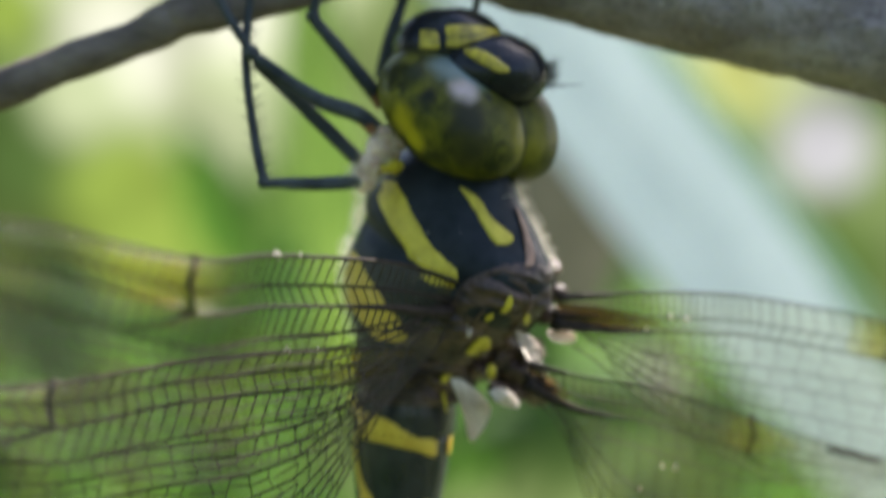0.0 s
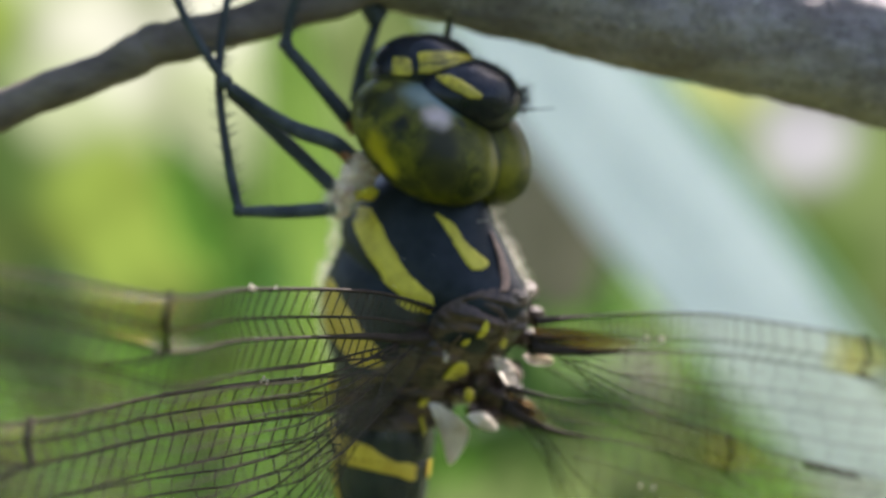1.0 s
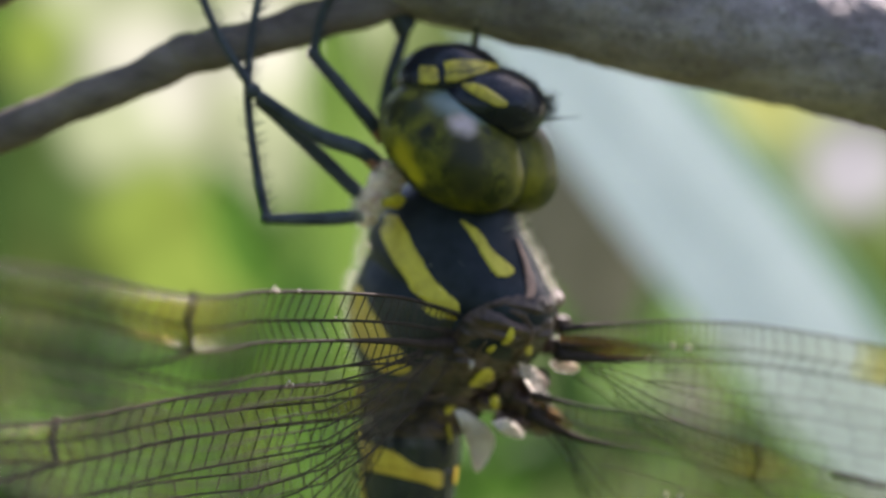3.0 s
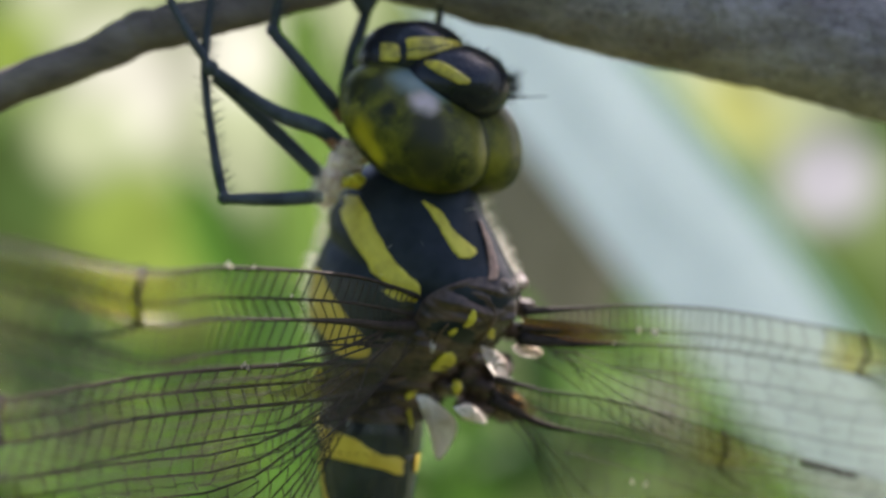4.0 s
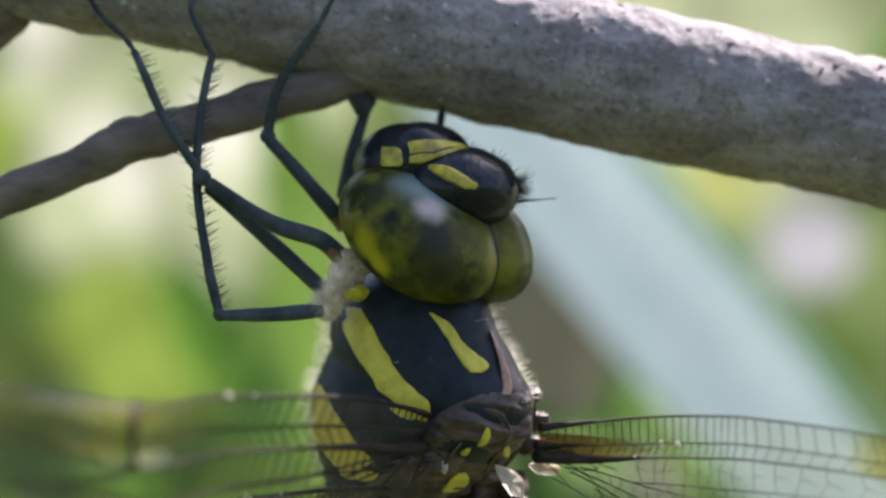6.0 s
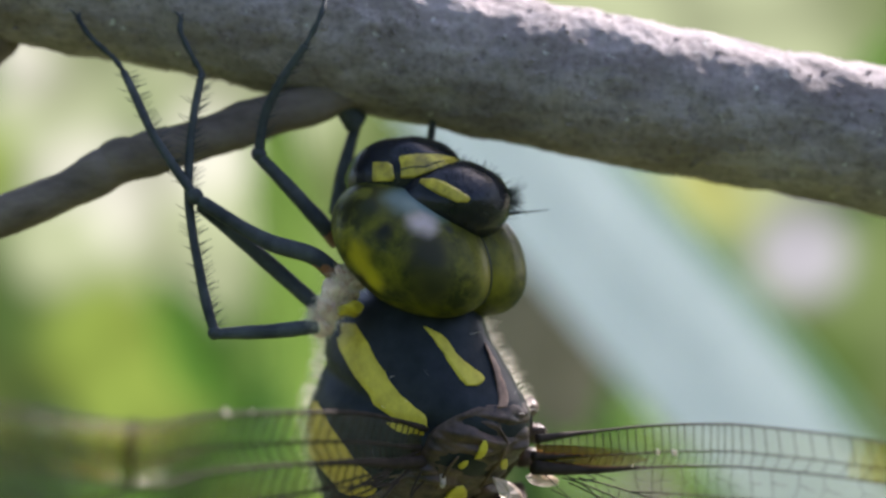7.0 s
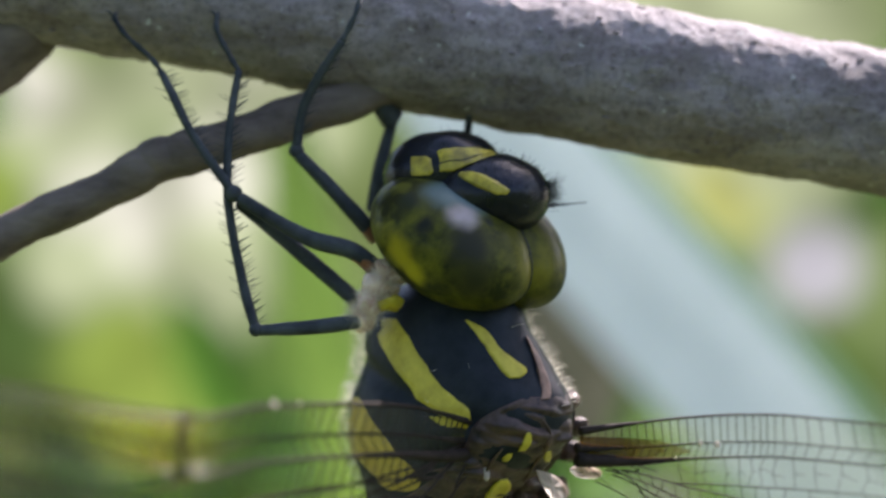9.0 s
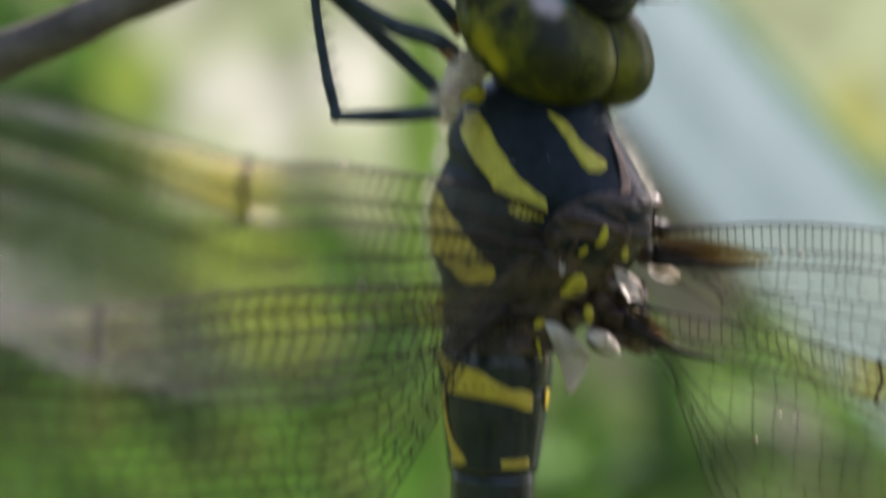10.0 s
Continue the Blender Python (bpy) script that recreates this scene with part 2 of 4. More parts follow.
def membrane_material(name, tint, film):
    """Clear wing film: mostly transparent, a thin tinted body and a gloss."""
    m = bpy.data.materials.new(name)
    m.use_nodes = True
    nt = m.node_tree
    nt.nodes.clear()
    out = nt.nodes.new("ShaderNodeOutputMaterial")
    tr = nt.nodes.new("ShaderNodeBsdfTransparent")
    tr.inputs[0].default_value = (*tint, 1)
    di = nt.nodes.new("ShaderNodeBsdfTranslucent")
    di.inputs[0].default_value = (0.42, 0.42, 0.22, 1)
    mx = nt.nodes.new("ShaderNodeMixShader")
    mx.inputs[0].default_value = film
    nt.links.new(tr.outputs[0], mx.inputs[1])
    nt.links.new(di.outputs[0], mx.inputs[2])
    gl = nt.nodes.new("ShaderNodeBsdfGlossy")
    gl.inputs["Roughness"].default_value = 0.22
    no = nt.nodes.new("ShaderNodeTexNoise")
    no.inputs["Scale"].default_value = 300
    bp = nt.nodes.new("ShaderNodeBump")
    bp.inputs["Strength"].default_value, bp.inputs["Distance"].default_value = 0.5, 0.3 * MM
    nt.links.new(no.outputs[0], bp.inputs["Height"])
    nt.links.new(bp.outputs[0], gl.inputs["Normal"])
    mx2 = nt.nodes.new("ShaderNodeMixShader")
    mx2.inputs[0].default_value = 0.025
    nt.links.new(mx.outputs[0], mx2.inputs[1])
    nt.links.new(gl.outputs[0], mx2.inputs[2])
    nt.links.new(mx2.outputs[0], out.inputs[0])
    return m


def leaf_material(name, c1, c2, back=0.35, rough=0.7, scale=60):
    """A leaf: diffuse, glossy and letting light through, with veins' mottling."""
    m, nt, b = material(name, rough, 0.15)
    v = coords(nt, "Object")
    n1, r1 = ramp_noise(nt, scale, [(0.3, c1), (0.7, c2)], 4, 0.6, v)
    geo = nt.nodes.new("ShaderNodeNewGeometry")
    hs = nt.nodes.new("ShaderNodeHueSaturation")
    mr = nt.nodes.new("ShaderNodeMapRange")
    mr.inputs[3].default_value, mr.inputs[4].default_value = 0.65, 1.35
    nt.links.new(geo.outputs["Random Per Island"], mr.inputs[0])
    nt.links.new(mr.outputs[0], hs.inputs["Value"])
    nt.links.new(r1.outputs[0], hs.inputs["Color"])
    nt.links.new(hs.outputs[0], b.inputs["Base Color"])
    tl = nt.nodes.new("ShaderNodeBsdfTranslucent")
    nt.links.new(hs.outputs[0], tl.inputs[0])
    mx = nt.nodes.new("ShaderNodeMixShader")
    mx.inputs[0].default_value = back
    out = nt.nodes["Material Output"]
    nt.links.new(b.outputs[0], mx.inputs[1])
    nt.links.new(tl.outputs[0], mx.inputs[2])
    nt.links.new(mx.outputs[0], out.inputs[0])
    return m


EYE = eye_material()
BARK = bark_material()
TWIG = twig_material()
FILM = membrane_material("clear_wing_film", (0.925, 0.91, 0.80), 0.025)
FILM_BROWN = membrane_material("brown_wing_film", (0.66, 0.54, 0.36), 0.02)
FILM_AMBER = membrane_material("amber_wing_film", (0.982, 0.935, 0.72), 0.012)
LEAF_GREEN = leaf_material("green_leaf", (0.05, 0.12, 0.015), (0.09, 0.19, 0.03))
LEAF_MID = leaf_material("mid_green_leaf", (0.12, 0.205, 0.035), (0.175, 0.27, 0.055))
LEAF_BRIGHT = leaf_material("bright_green_leaf", (0.17, 0.27, 0.03), (0.30, 0.40, 0.07), 0.45)
LEAF_PALE = leaf_material("pale_leaf", (0.50, 0.54, 0.34), (0.66, 0.68, 0.50), 0.5)
LEAF_BLUE = leaf_material("blue_green_leaf", (0.34, 0.42, 0.43), (0.43, 0.51, 0.52), 0.25, 0.5)
LEAF_TEAL = leaf_material("teal_green_leaf", (0.10, 0.19, 0.12), (0.16, 0.26, 0.17), 0.3)
LEAF_DARK = leaf_material("dark_green_leaf", (0.03, 0.065, 0.014), (0.05, 0.095, 0.022), 0.3)
LEAF_BROWN = leaf_material("withered_brown_leaf", (0.06, 0.062, 0.042), (0.10, 0.10, 0.072), 0.3)
LEAF_WHITE = leaf_material("whitish_petal", (0.8, 0.76, 0.8), (0.88, 0.85, 0.88), 0.4)


# ---- mesh helpers ----
def part(name, bm, mat, parent, label="", smooth=True, kind=""):
    me = bpy.data.meshes.new(name)
    bmesh.ops.recalc_face_normals(bm, faces=bm.faces)
    bm.to_mesh(me)
    bm.free()
    for p in me.polygons:
        p.use_smooth = smooth
    me.materials.append(mat)
    ob = new(name, me)
    ob.parent = parent
    if label or kind:
        tagged(ob, label, kind=kind)
    return ob


def spline(pts, n):
    """n + 1 points along a smooth curve through pts (tuples of any length)."""
    p = np.array(pts, float)
    k = len(p)
    if k == 2:
        return [p[0] + (p[1] - p[0]) * i / n for i in range(n + 1)]
    out = []
    for i in range(n + 1):
        u = i / n * (k - 1)
        j = min(int(u), k - 2)
        t = u - j
        a, b_, c, d = p[max(j - 1, 0)], p[j], p[j + 1], p[min(j + 2, k - 1)]
        out.append(0.5 * ((2 * b_) + (c - a) * t + (2 * a - 5 * b_ + 4 * c - d) * t * t + (3 * b_ - a - 3 * c + d) * t ** 3))
    return out


def tube(bm, pts, radii, sides=8, scale=MM, rough=0.0, seed=0):
    """A closed tube through pts with a radius at each."""
    rings = []
    up = Vector((0.13, 0.97, 0.2))
    P = [Vector(p[:3]) for p in pts]
    for i, c in enumerate(P):
        d = (P[min(i + 1, len(P) - 1)] - P[max(i - 1, 0)]).normalized()
        a = d.cross(up).normalized()
        b = d.cross(a)
        ring = []
        for k in range(sides):
            w = 2 * math.pi * k / sides
            r = radii[i]
            q = a * math.cos(w) + b * math.sin(w)
            if rough:
                r *= 1 + rough * noise.noise((c + q * r) * 0.45 + Vector((seed, 0, 0))) + 0.4 * rough * noise.noise((c + q * r) * 1.6)
            ring.append(bm.verts.new((c + q * r) * scale))
        rings.append(ring)
    for r0, r1 in zip(rings, rings[1:]):
        for k in range(sides):
            bm.faces.new((r0[k], r0[(k + 1) % sides], r1[(k + 1) % sides], r1[k]))
    bm.faces.new(rings[0])
    bm.faces.new(rings[-1])
    return rings


def ball(bm, c, r, seg=24, rings=16, f=None):
    """An ellipsoid at c with radii r; f may move each of its points."""
    m = Matrix.Translation(Vector(c) * MM) @ Matrix.Diagonal((r[0] * MM, r[1] * MM, r[2] * MM, 1))
    vs = bmesh.ops.create_uvsphere(bm, u_segments=seg, v_segments=rings, radius=1, matrix=m)["verts"]
    if f:
        for v in vs:
            v.co = f(v.co / MM) * MM
    return vs


# ---- the ground, far below the branch ----
def make_ground():
    bm = bmesh.new()
    size = [-400, -80, -20, -8, -4, -2, -1, -0.5, 0, 0.5, 1, 2, 4, 8, 20, 80, 400]
    vs = [[bm.verts.new((x, y, -1.3 + 0.05 * noise.noise((x * 0.7, y * 0.7, 0)))) for x in size] for y in size]
    for i in range(len(size) - 1):
        for j in range(len(size) - 1):
            bm.faces.new((vs[i][j], vs[i][j + 1], vs[i + 1][j + 1], vs[i + 1][j]))
    m, nt, b = material("grassy_ground", 0.9, 0.2)
    n1, r1 = ramp_noise(nt, 3, [(0.3, (0.05, 0.07, 0.02)), (0.7, (0.11, 0.13, 0.05))], 6, 0.6, coords(nt))
    nt.links.new(r1.outputs[0], b.inputs["Base Color"])
    ob = part("ground", bm, m, None)
    tagged(ob, "mossy green and brown ground under the shrubs", "ground", kind="structure")


make_ground()


# ---- the branch ----
def make_branch():
    bm = bmesh.new()
    axis = spline([(-62.63, 11.57, 30.73), (-31.36, 10.21, 24.89), (-5.82, 9.59, 19.89), (12.42, 9.59, 16.08), (32.23, 9.79, 12.43), (78.10, 11.05, 4.04)], 420)
    rad = [5.02 - 0.00043 * i + 0.10 * math.sin(i * 0.075) for i in range(421)]
    rings = tube(bm, axis, rad, 120, rough=0.05)
    # flaking bark: shallow plates and pits along the grain
    for ring, c in zip(rings, axis):
        c = Vector(c)
        for v in ring:
            q = v.co / MM
            out = (q - c).normalized()
            g = Vector((q.x * 0.35, q.y * 1.3, q.z * 1.3))
            flake = max(0.0, noise.noise(g * 1.6)) * 0.07 - max(0.0, noise.noise(g * 2.9 + Vector((5, 0, 0))) - 0.3) * 0.12 + 0.03 * noise.noise(q * 4.5)
            v.co = (q + out * flake) * MM
    rnd = random.Random(4)
    ob = part("branch", bm, BARK, None)
    tagged(ob, "grey weathered dead branch with rough bark", "branch")
    bm = bmesh.new()
    for _ in range(1500):
        i = rnd.randrange(60, 390)
        c = Vector(axis[i])
        w = rnd.uniform(0, 2 * math.pi)
        r = rad[i]
        q = c + Vector((rnd.uniform(-0.4, 0.4), math.cos(w) * r, math.sin(w) * r))
        s = rnd.uniform(0.04, 0.17)
        bmesh.ops.create_icosphere(bm, subdivisions=1, radius=s * MM, matrix=Matrix.Translation(q * MM) @ Matrix.Diagonal((rnd.uniform(0.8, 2), 0.8, 0.8, 1)))
    part("bark_grit", bm, BARK, ob, kind="stuff")
    bm = bmesh.new()
    pts = spline([(-25.78, 11.05, 22.40), (-26.17, 10.21, 19.22), (-30.47, 10.00, 15.78), (-36.67, 10.52, 12.06), (-45.98, 11.05, 6.01)], 40)
    tube(bm, pts, [2.83 - 0.018 * i for i in range(41)], 20, rough=0.1, seed=3)
    part("side_shoot", bm, TWIG, ob, "short dark side shoot of the branch")
    bm = bmesh.new()
    pts = spline([(0.6, 8, 16.04), (-2.64, 8, 14.55), (-6.82, 7.6, 13.24), (-11.95, 7, 11.29), (-16.14, 6.6, 10.11), (-19.63, 6.6, 8.31), (-25.17, 6.7, 5.96), (-28.87, 6.8, 4.31), (-38.31, 7.5, 0.41)], 96)
    rad = [float(np.interp(i, [0, 36, 44, 50, 62, 74, 84, 96], [1.42, 1.42, 1.44, 1.44, 1.32, 1.33, 1.48, 1.5])) + 0.05 * math.sin(i * 0.5) for i in range(97)]
    tube(bm, pts, rad, 20, rough=0.12, seed=9)
    ob = part("twig", bm, TWIG, None)
    tagged(ob, "thin brown twig with a small knot, leaving the branch", "twig")
    bm = bmesh.new()
    c = Vector(pts[48])
    tube(bm, [c + (Vector(pts[48 + k]) - c) + Vector((0, 0, 0.25 * math.exp(-(k / 3) ** 2))) for k in range(-7, 8)], [1.2 + 0.3 * math.exp(-(k / 3.0) ** 2) for k in range(-7, 8)], 18, rough=0.12, seed=2)
    part("knot", bm, TWIG, ob, "small swollen knot")


make_branch()

# ---- the dragonfly: x to its left, y out of its back, z towards its head ----
YAW = radians(50)
CS, SN = math.cos(YAW), math.sin(YAW)
fly = new("dragonfly")
fly.matrix_basis = pose(0.66 * MM, 7 * MM, 0, 0, 0, 230)
tagged(fly, "large black and yellow dragonfly hanging under the branch", "dragonfly")

# thorax: height along the body, centre towards the back, half width, half depth
THORAX = [(2.2, 2.6, 1.6, 2.6), (1.4, 2.4, 2.9, 4.4), (0.4, 2.3, 3.6, 5.4), (-1.4, 2.45, 4.3, 6.05), (-3.6, 3.1, 4.8, 6.9), (-5.7, 3.2, 5.1, 8.1), (-7.9, 3.05, 5.15, 7.85), (-10, 2.2, 4.85, 6.3), (-11.8, 1.4, 4.3, 4.8), (-13.6, 0.3, 3.7, 3.8)]


def thorax_at(z):
    t = THORAX[::-1]
    return (0.0, *(float(np.interp(z, [r[0] for r in t], [r[i] for r in t])) for i in (1, 2, 3)))


def abdomen_at(z):
    r = float(np.interp(z, [-70, -62, -50, -30, -23.6, -20, -16.5, -13], [1.6, 2.5, 2.3, 2.5, 2.85, 3.4, 3.75, 3.5]))
    return (0.0, 0.0, r, r)


def ellipsoid_at(c, r):
    def f(z):
        q = math.sqrt(max(1 - ((z - c[2]) / r[2]) ** 2, 0.02))
        return (c[0], c[1], r[0] * q, r[1] * q)
    return f


def side_point(shape, h, z, lift):
    """The point of a body's left back flank at the height z, h to the side as that flank is seen."""
    if isinstance(shape, tuple):
        return max((side_point(s, h, z, lift) for s in shape), key=lambda p: SN * p.x + CS * p.y)
    cl, cd, a, b = shape(z)
    a, b = a + lift, b + lift
    l0, d0 = -CS * h - cl, SN * h - cd
    qa = (SN / a) ** 2 + (CS / b) ** 2
    qb = 2 * (l0 * SN / a ** 2 + d0 * CS / b ** 2)
    qc = (l0 / a) ** 2 + (d0 / b) ** 2 - 1
    q = qb * qb - 4 * qa * qc
    w = (-qb + math.sqrt(max(q, 0))) / (2 * qa) + min(q, 0) * 4
    return Vector((-CS * h + SN * w, SN * h + CS * w, z))


def patch(bm, shape, rows, lift=0.07, n=22, mirror=False):
    """A thin raised plate on a body, by the side edges at some heights."""
    fine = spline(rows, n)
    grid = []
    for i, (z, h0, h1) in enumerate(fine):
        row = []
        for k in range(9):
            u = k / 8
            edge = k in (0, 8) or i in (0, n)
            wob = 0.07 * noise.noise((z * 1.3, u * 3, 0.5)) + 0.06 * noise.noise((z * 4.7, u * 9, 2.5)) if k in (0, 8) else 0
            p = side_point(shape, h0 + (h1 - h0) * u + wob, z, -0.06 if edge else lift)
            if mirror:
                p.x = -p.x
            row.append(bm.verts.new(p * MM))
        grid.append(row)
    for r0, r1 in zip(grid, grid[1:]):
        for k in range(8):
            bm.faces.new((r0[k], r0[k + 1], r1[k + 1], r1[k]))


def make_thorax():
    bm = bmesh.new()
    prof = spline(THORAX, 60)
    rings = []
    for z, c, a, b in prof:
        ring = []
        for k in range(56):
            w = 2 * math.pi * k / 56
            p = Vector((a * math.sin(w), c + b * math.cos(w), z))
            # sutures run aslant over the flanks
            g = abs(math.sin((p.y * 0.55 + z * 0.62) * 1.15))
            dent = 0.14 * math.exp(-(g / 0.13) ** 2) * min(1, abs(math.sin(w)) * 1.5)
            dent += 0.45 * math.exp(-((z + 3.2 + 0.35 * (p.y + 2)) / 0.5) ** 2) * max(0, math.sin(w))
            d = Vector((math.sin(w), math.cos(w), 0))
            p += d * (0.10 * noise.noise(p * 0.7) - dent)
            ring.append(bm.verts.new(p * MM))
        rings.append(ring)
    for r0, r1 in zip(rings, rings[1:]):
        for k in range(56):
            bm.faces.new((r0[k], r0[(k + 1) % 56], r1[(k + 1) % 56], r1[k]))
    bm.faces.new(rings[0])
    bm.faces.new(rings[-1])
    th = part("thorax", bm, BLACK, fly, "glossy black thorax with yellow stripes")
    stripes = {
        "flank_stripe": [(-0.21, -2.34, -1.43), (-0.49, -2.83, -1.15), (-1.02, -3.01, -0.8), (-2.07, -2.62, -0.1), (-3.12, -1.92, 0.43), (-3.82, -1.33, 0.78), (-4.52, -0.62, 1.48), (-5.22, -0.28, 2.28), (-5.74, 0.6, 2.88), (-6.44, 1.37, 2.98), (-6.97, 2.07, 2.77)],
        "rear_flank_stripe": [(-5.2, -4.3, -4.0), (-6.27, -4.6, -3.25), (-6.97, -4.72, -2.7), (-8.37, -4.68, -1.55), (-9.42, -4.35, -0.5), (-10.29, -3.32, 0.11), (-10.82, -2.83, -0.1), (-11.1, -2.03, -0.8)],
        "shoulder_stripe": [(-0.32, 2.7, 2.91), (-0.84, 3.09, 3.89), (-1.37, 3.5, 4.45), (-2.07, 4.03, 4.94), (-2.77, 4.45, 5.71), (-3.29, 4.8, 6.45), (-3.64, 5.08, 6.55), (-3.96, 5.4, 6.03)],
    }
    for name, r in stripes.items():
        for mir in (False, True)[:1 if name == "shoulder_stripe" else 2]:
            bm = bmesh.new()
            patch(bm, thorax_at, r, 0.07, 30, mir)
            part(name, bm, AMBER if name == "rear_flank_stripe" else YELLOW, th, "yellow stripe")
    bm = bmesh.new()
    patch(bm, thorax_at, [(-6.27, 0.43, 0.95), (-6.55, 0.67, 1.72), (-6.76, 1.02, 2.07), (-6.97, 1.48, 1.93)], 0.05)
    part("yellow_fleck", bm, YELLOW, th, "small yellow fleck")
    # collar between head and thorax: small crumpled lobes
    lobes = ((4.65, 1.0, 2.88), (0.95, 0.95, 0.7)), ((4.23, 1.81, 2.45), (0.9, 0.9, 0.5)), ((5.19, 0.81, 1.88), (0.9, 0.9, 0.85)), ((5.5, 0.61, 0.81), (0.85, 0.85, 0.9)), ((5.57, 0.05, -0.25), (0.75, 0.75, 0.95)), ((4.52, 1.45, 1.63), (0.6, 0.6, 0.4))
    for c, r in lobes:
        bm = bmesh.new()
        ball(bm, c, r, 28, 18, lambda p: p + Vector((1, 1, 1)) * (0.2 * noise.noise(p * 1.9) + 0.09 * noise.noise(p * 4.3)))
        part("collar_lobe", bm, COLLAR, th, "pinkish beige crumpled collar lobe")
    bm = bmesh.new()
    ball(bm, (5.06, 1.91, 0.67), (0.95, 0.75, 0.42), 24, 14, lambda p: p + Vector((0.3, 0.3, 0.4)) * noise.noise(p * 1.5))
    part("collar_spot", bm, YELLOW, th, "yellow spot on the collar")
    bm = bmesh.new()
    ball(bm, (-1.54, 3.39, 0.04), (3.0, 3.2, 1.5), 24, 14)
    part("neck", bm, BLACK, th, "black neck")
    return th


def make_wing_roots(th):
    """Dark knuckles, yellow plates and pale films between the wings."""
    knuckles = [(-4.97, 8.1, -5.79, 1.0), (-5.72, 8.37, -7.46, 0.95), (-4.62, 7.68, -7.62, 1.1), (-3.8, 6.7, -9.07, 1.1), (-2.73, 6.36, -11.02, 1.2), (-4.01, 6.33, -12.95, 1.1), (-6.24, 7.44, -9.19, 1.0), (-5.29, 6.31, -13.8, 0.9), (-1.75, 5.51, -12.99, 1.2), (-4.92, 6.8, -13.18, 1.5), (-6.24, 7.12, -14.56, 1.4), (-4.21, 5.95, -14.46, 1.5), (-2.66, 5.97, -12.13, 1.3), (-4.87, 7.05, -11.69, 1.2)]
    for x, y, z, r in knuckles:
        bm = bmesh.new()
        ball(bm, (x, y, z), (r * 1.15, r * 0.9, r * 0.7), 30, 20, lambda p: p + Vector((1, 1, 1)) * (0.42 * noise.noise(p * 0.9) + 0.16 * noise.noise(p * 2.3)))
        part("wing_root", bm, ROOT, th, "black knuckled wing root")
    trunk = (thorax_at, abdomen_at)
    spots = [
        [(-10.2, 4.85, 5.25), (-10.6, 4.35, 5.6), (-11.1, 3.98, 5.68), (-11.5, 3.78, 5.3), (-11.65, 3.85, 4.8)],
        [(-7.15, 6.38, 6.58), (-7.6, 6.15, 6.72), (-8.1, 5.95, 6.6), (-8.42, 5.8, 6.25)],
        [(-8.52, 5.2, 5.55), (-8.8, 4.88, 5.5), (-9.05, 4.98, 5.22)],
        [(-8.5, 7.6, 8.0), (-8.9, 7.5, 8.12), (-9.3, 7.68, 8.05)],
        [(-13.25, 2.5, 3.15), (-13.6, 2.3, 3.05), (-13.85, 2.4, 2.75)],
        [(-14.5, 2.5, 2.72), (-15.0, 2.58, 2.88), (-15.9, 2.85, 3.0)],
    ]
    for r in spots:
        bm = bmesh.new()
        patch(bm, trunk, r, 0.62, 14)
        part("back_spot", bm, YELLOW, th, "small yellow spot between the wings")
    for x, y, z, r, t in ((-0.2, 7.35, -12.75, 0.36, 0.5), (5.94, 0.39, -12.34, 0.35, 0.4)):
        bm = bmesh.new()
        ball(bm, (x, y, z), (r, r, t), 16, 10, lambda p: p + Vector((1, 1, 1)) * 0.12 * noise.noise(p * 1.9))
        part("back_spot", bm, YELLOW, th, "small yellow spot between the wings")
    # pale skin folds between wings and body, thin and domed
    folds = [((-2.43, 7.25, -9.76), (-3.45, 7.85, -10.15), (-4.45, 8.11, -11.04), (-4.56, 7.77, -12.42), (-2.71, 7.58, -10.84)), ((-4.1, 8.62, -9.79), (-5.06, 8.83, -9.52), (-6.94, 9.05, -10.1), (-6.84, 8.93, -10.58), (-4.97, 8.72, -10.39)), ((0.84, 4.6, -13.37), (-0.23, 4.95, -13.55), (-2.6, 5.6, -15.5), (-2.2, 4.45, -18.0), (-0.45, 4.85, -15.8)), ((-1.23, 6.13, -13.98), (-2.73, 6.36, -13.81), (-4.2, 6.4, -14.6), (-4.6, 6.42, -15.3), (-2.7, 6.36, -14.95))]
    for f, near in zip(folds, (3.2, 3.4, 1.6, 3.0)):
        out = Vector((SN, CS, 0))
        f = [Vector(q) + out * near for q in f]
        c = sum(f, Vector()) / len(f)
        bm = bmesh.new()
        ring = [tuple(q) for q in f] + [tuple(f[0])]
        rim = [Vector(q) for q in spline(ring, 30)[:-1]]
        rows_ = [[bm.verts.new((c + (q - c) * k * (1 + 0.12 * noise.noise(q * 1.5)) + out * (0.25 * (1 - k * k) + 0.3 * noise.noise(q * 1.2 + c))) * MM) for q in rim] for k in (0.92, 0.75, 0.52, 0.28)]
        back = [bm.verts.new((q - out * 0.25) * MM) for q in rim]
        top = bm.verts.new((c + out * 0.25) * MM)
        for r0, r1 in [(back, rows_[0])] + list(zip(rows_, rows_[1:])):
            for k in range(30):
                bm.faces.new((r0[k], r0[(k + 1) % 30], r1[(k + 1) % 30], r1[k]))
        for k in range(30):
            bm.faces.new((rows_[-1][k], rows_[-1][(k + 1) % 30], top))
        part("skin_fold", bm, PALE, th, "whitish membrane at the wing root")
    # rough dark skin with ridges between the wings
    bm = bmesh.new()
    area = [(-5.04, 6.38, 9.07), (-5.92, 4.28, 9.63), (-6.97, 3.05, 9.7), (-8.02, 2.53, 9.35), (-9.07, 1.65, 8.83), (-10.29, 0.43, 8.12), (-11.52, -1.15, 7.25), (-12.57, -2.2, 6.55), (-13.62, -2.9, 5.68), (-14.67, -3.18, 4.8), (-15.54, -3.32, 3.93)]
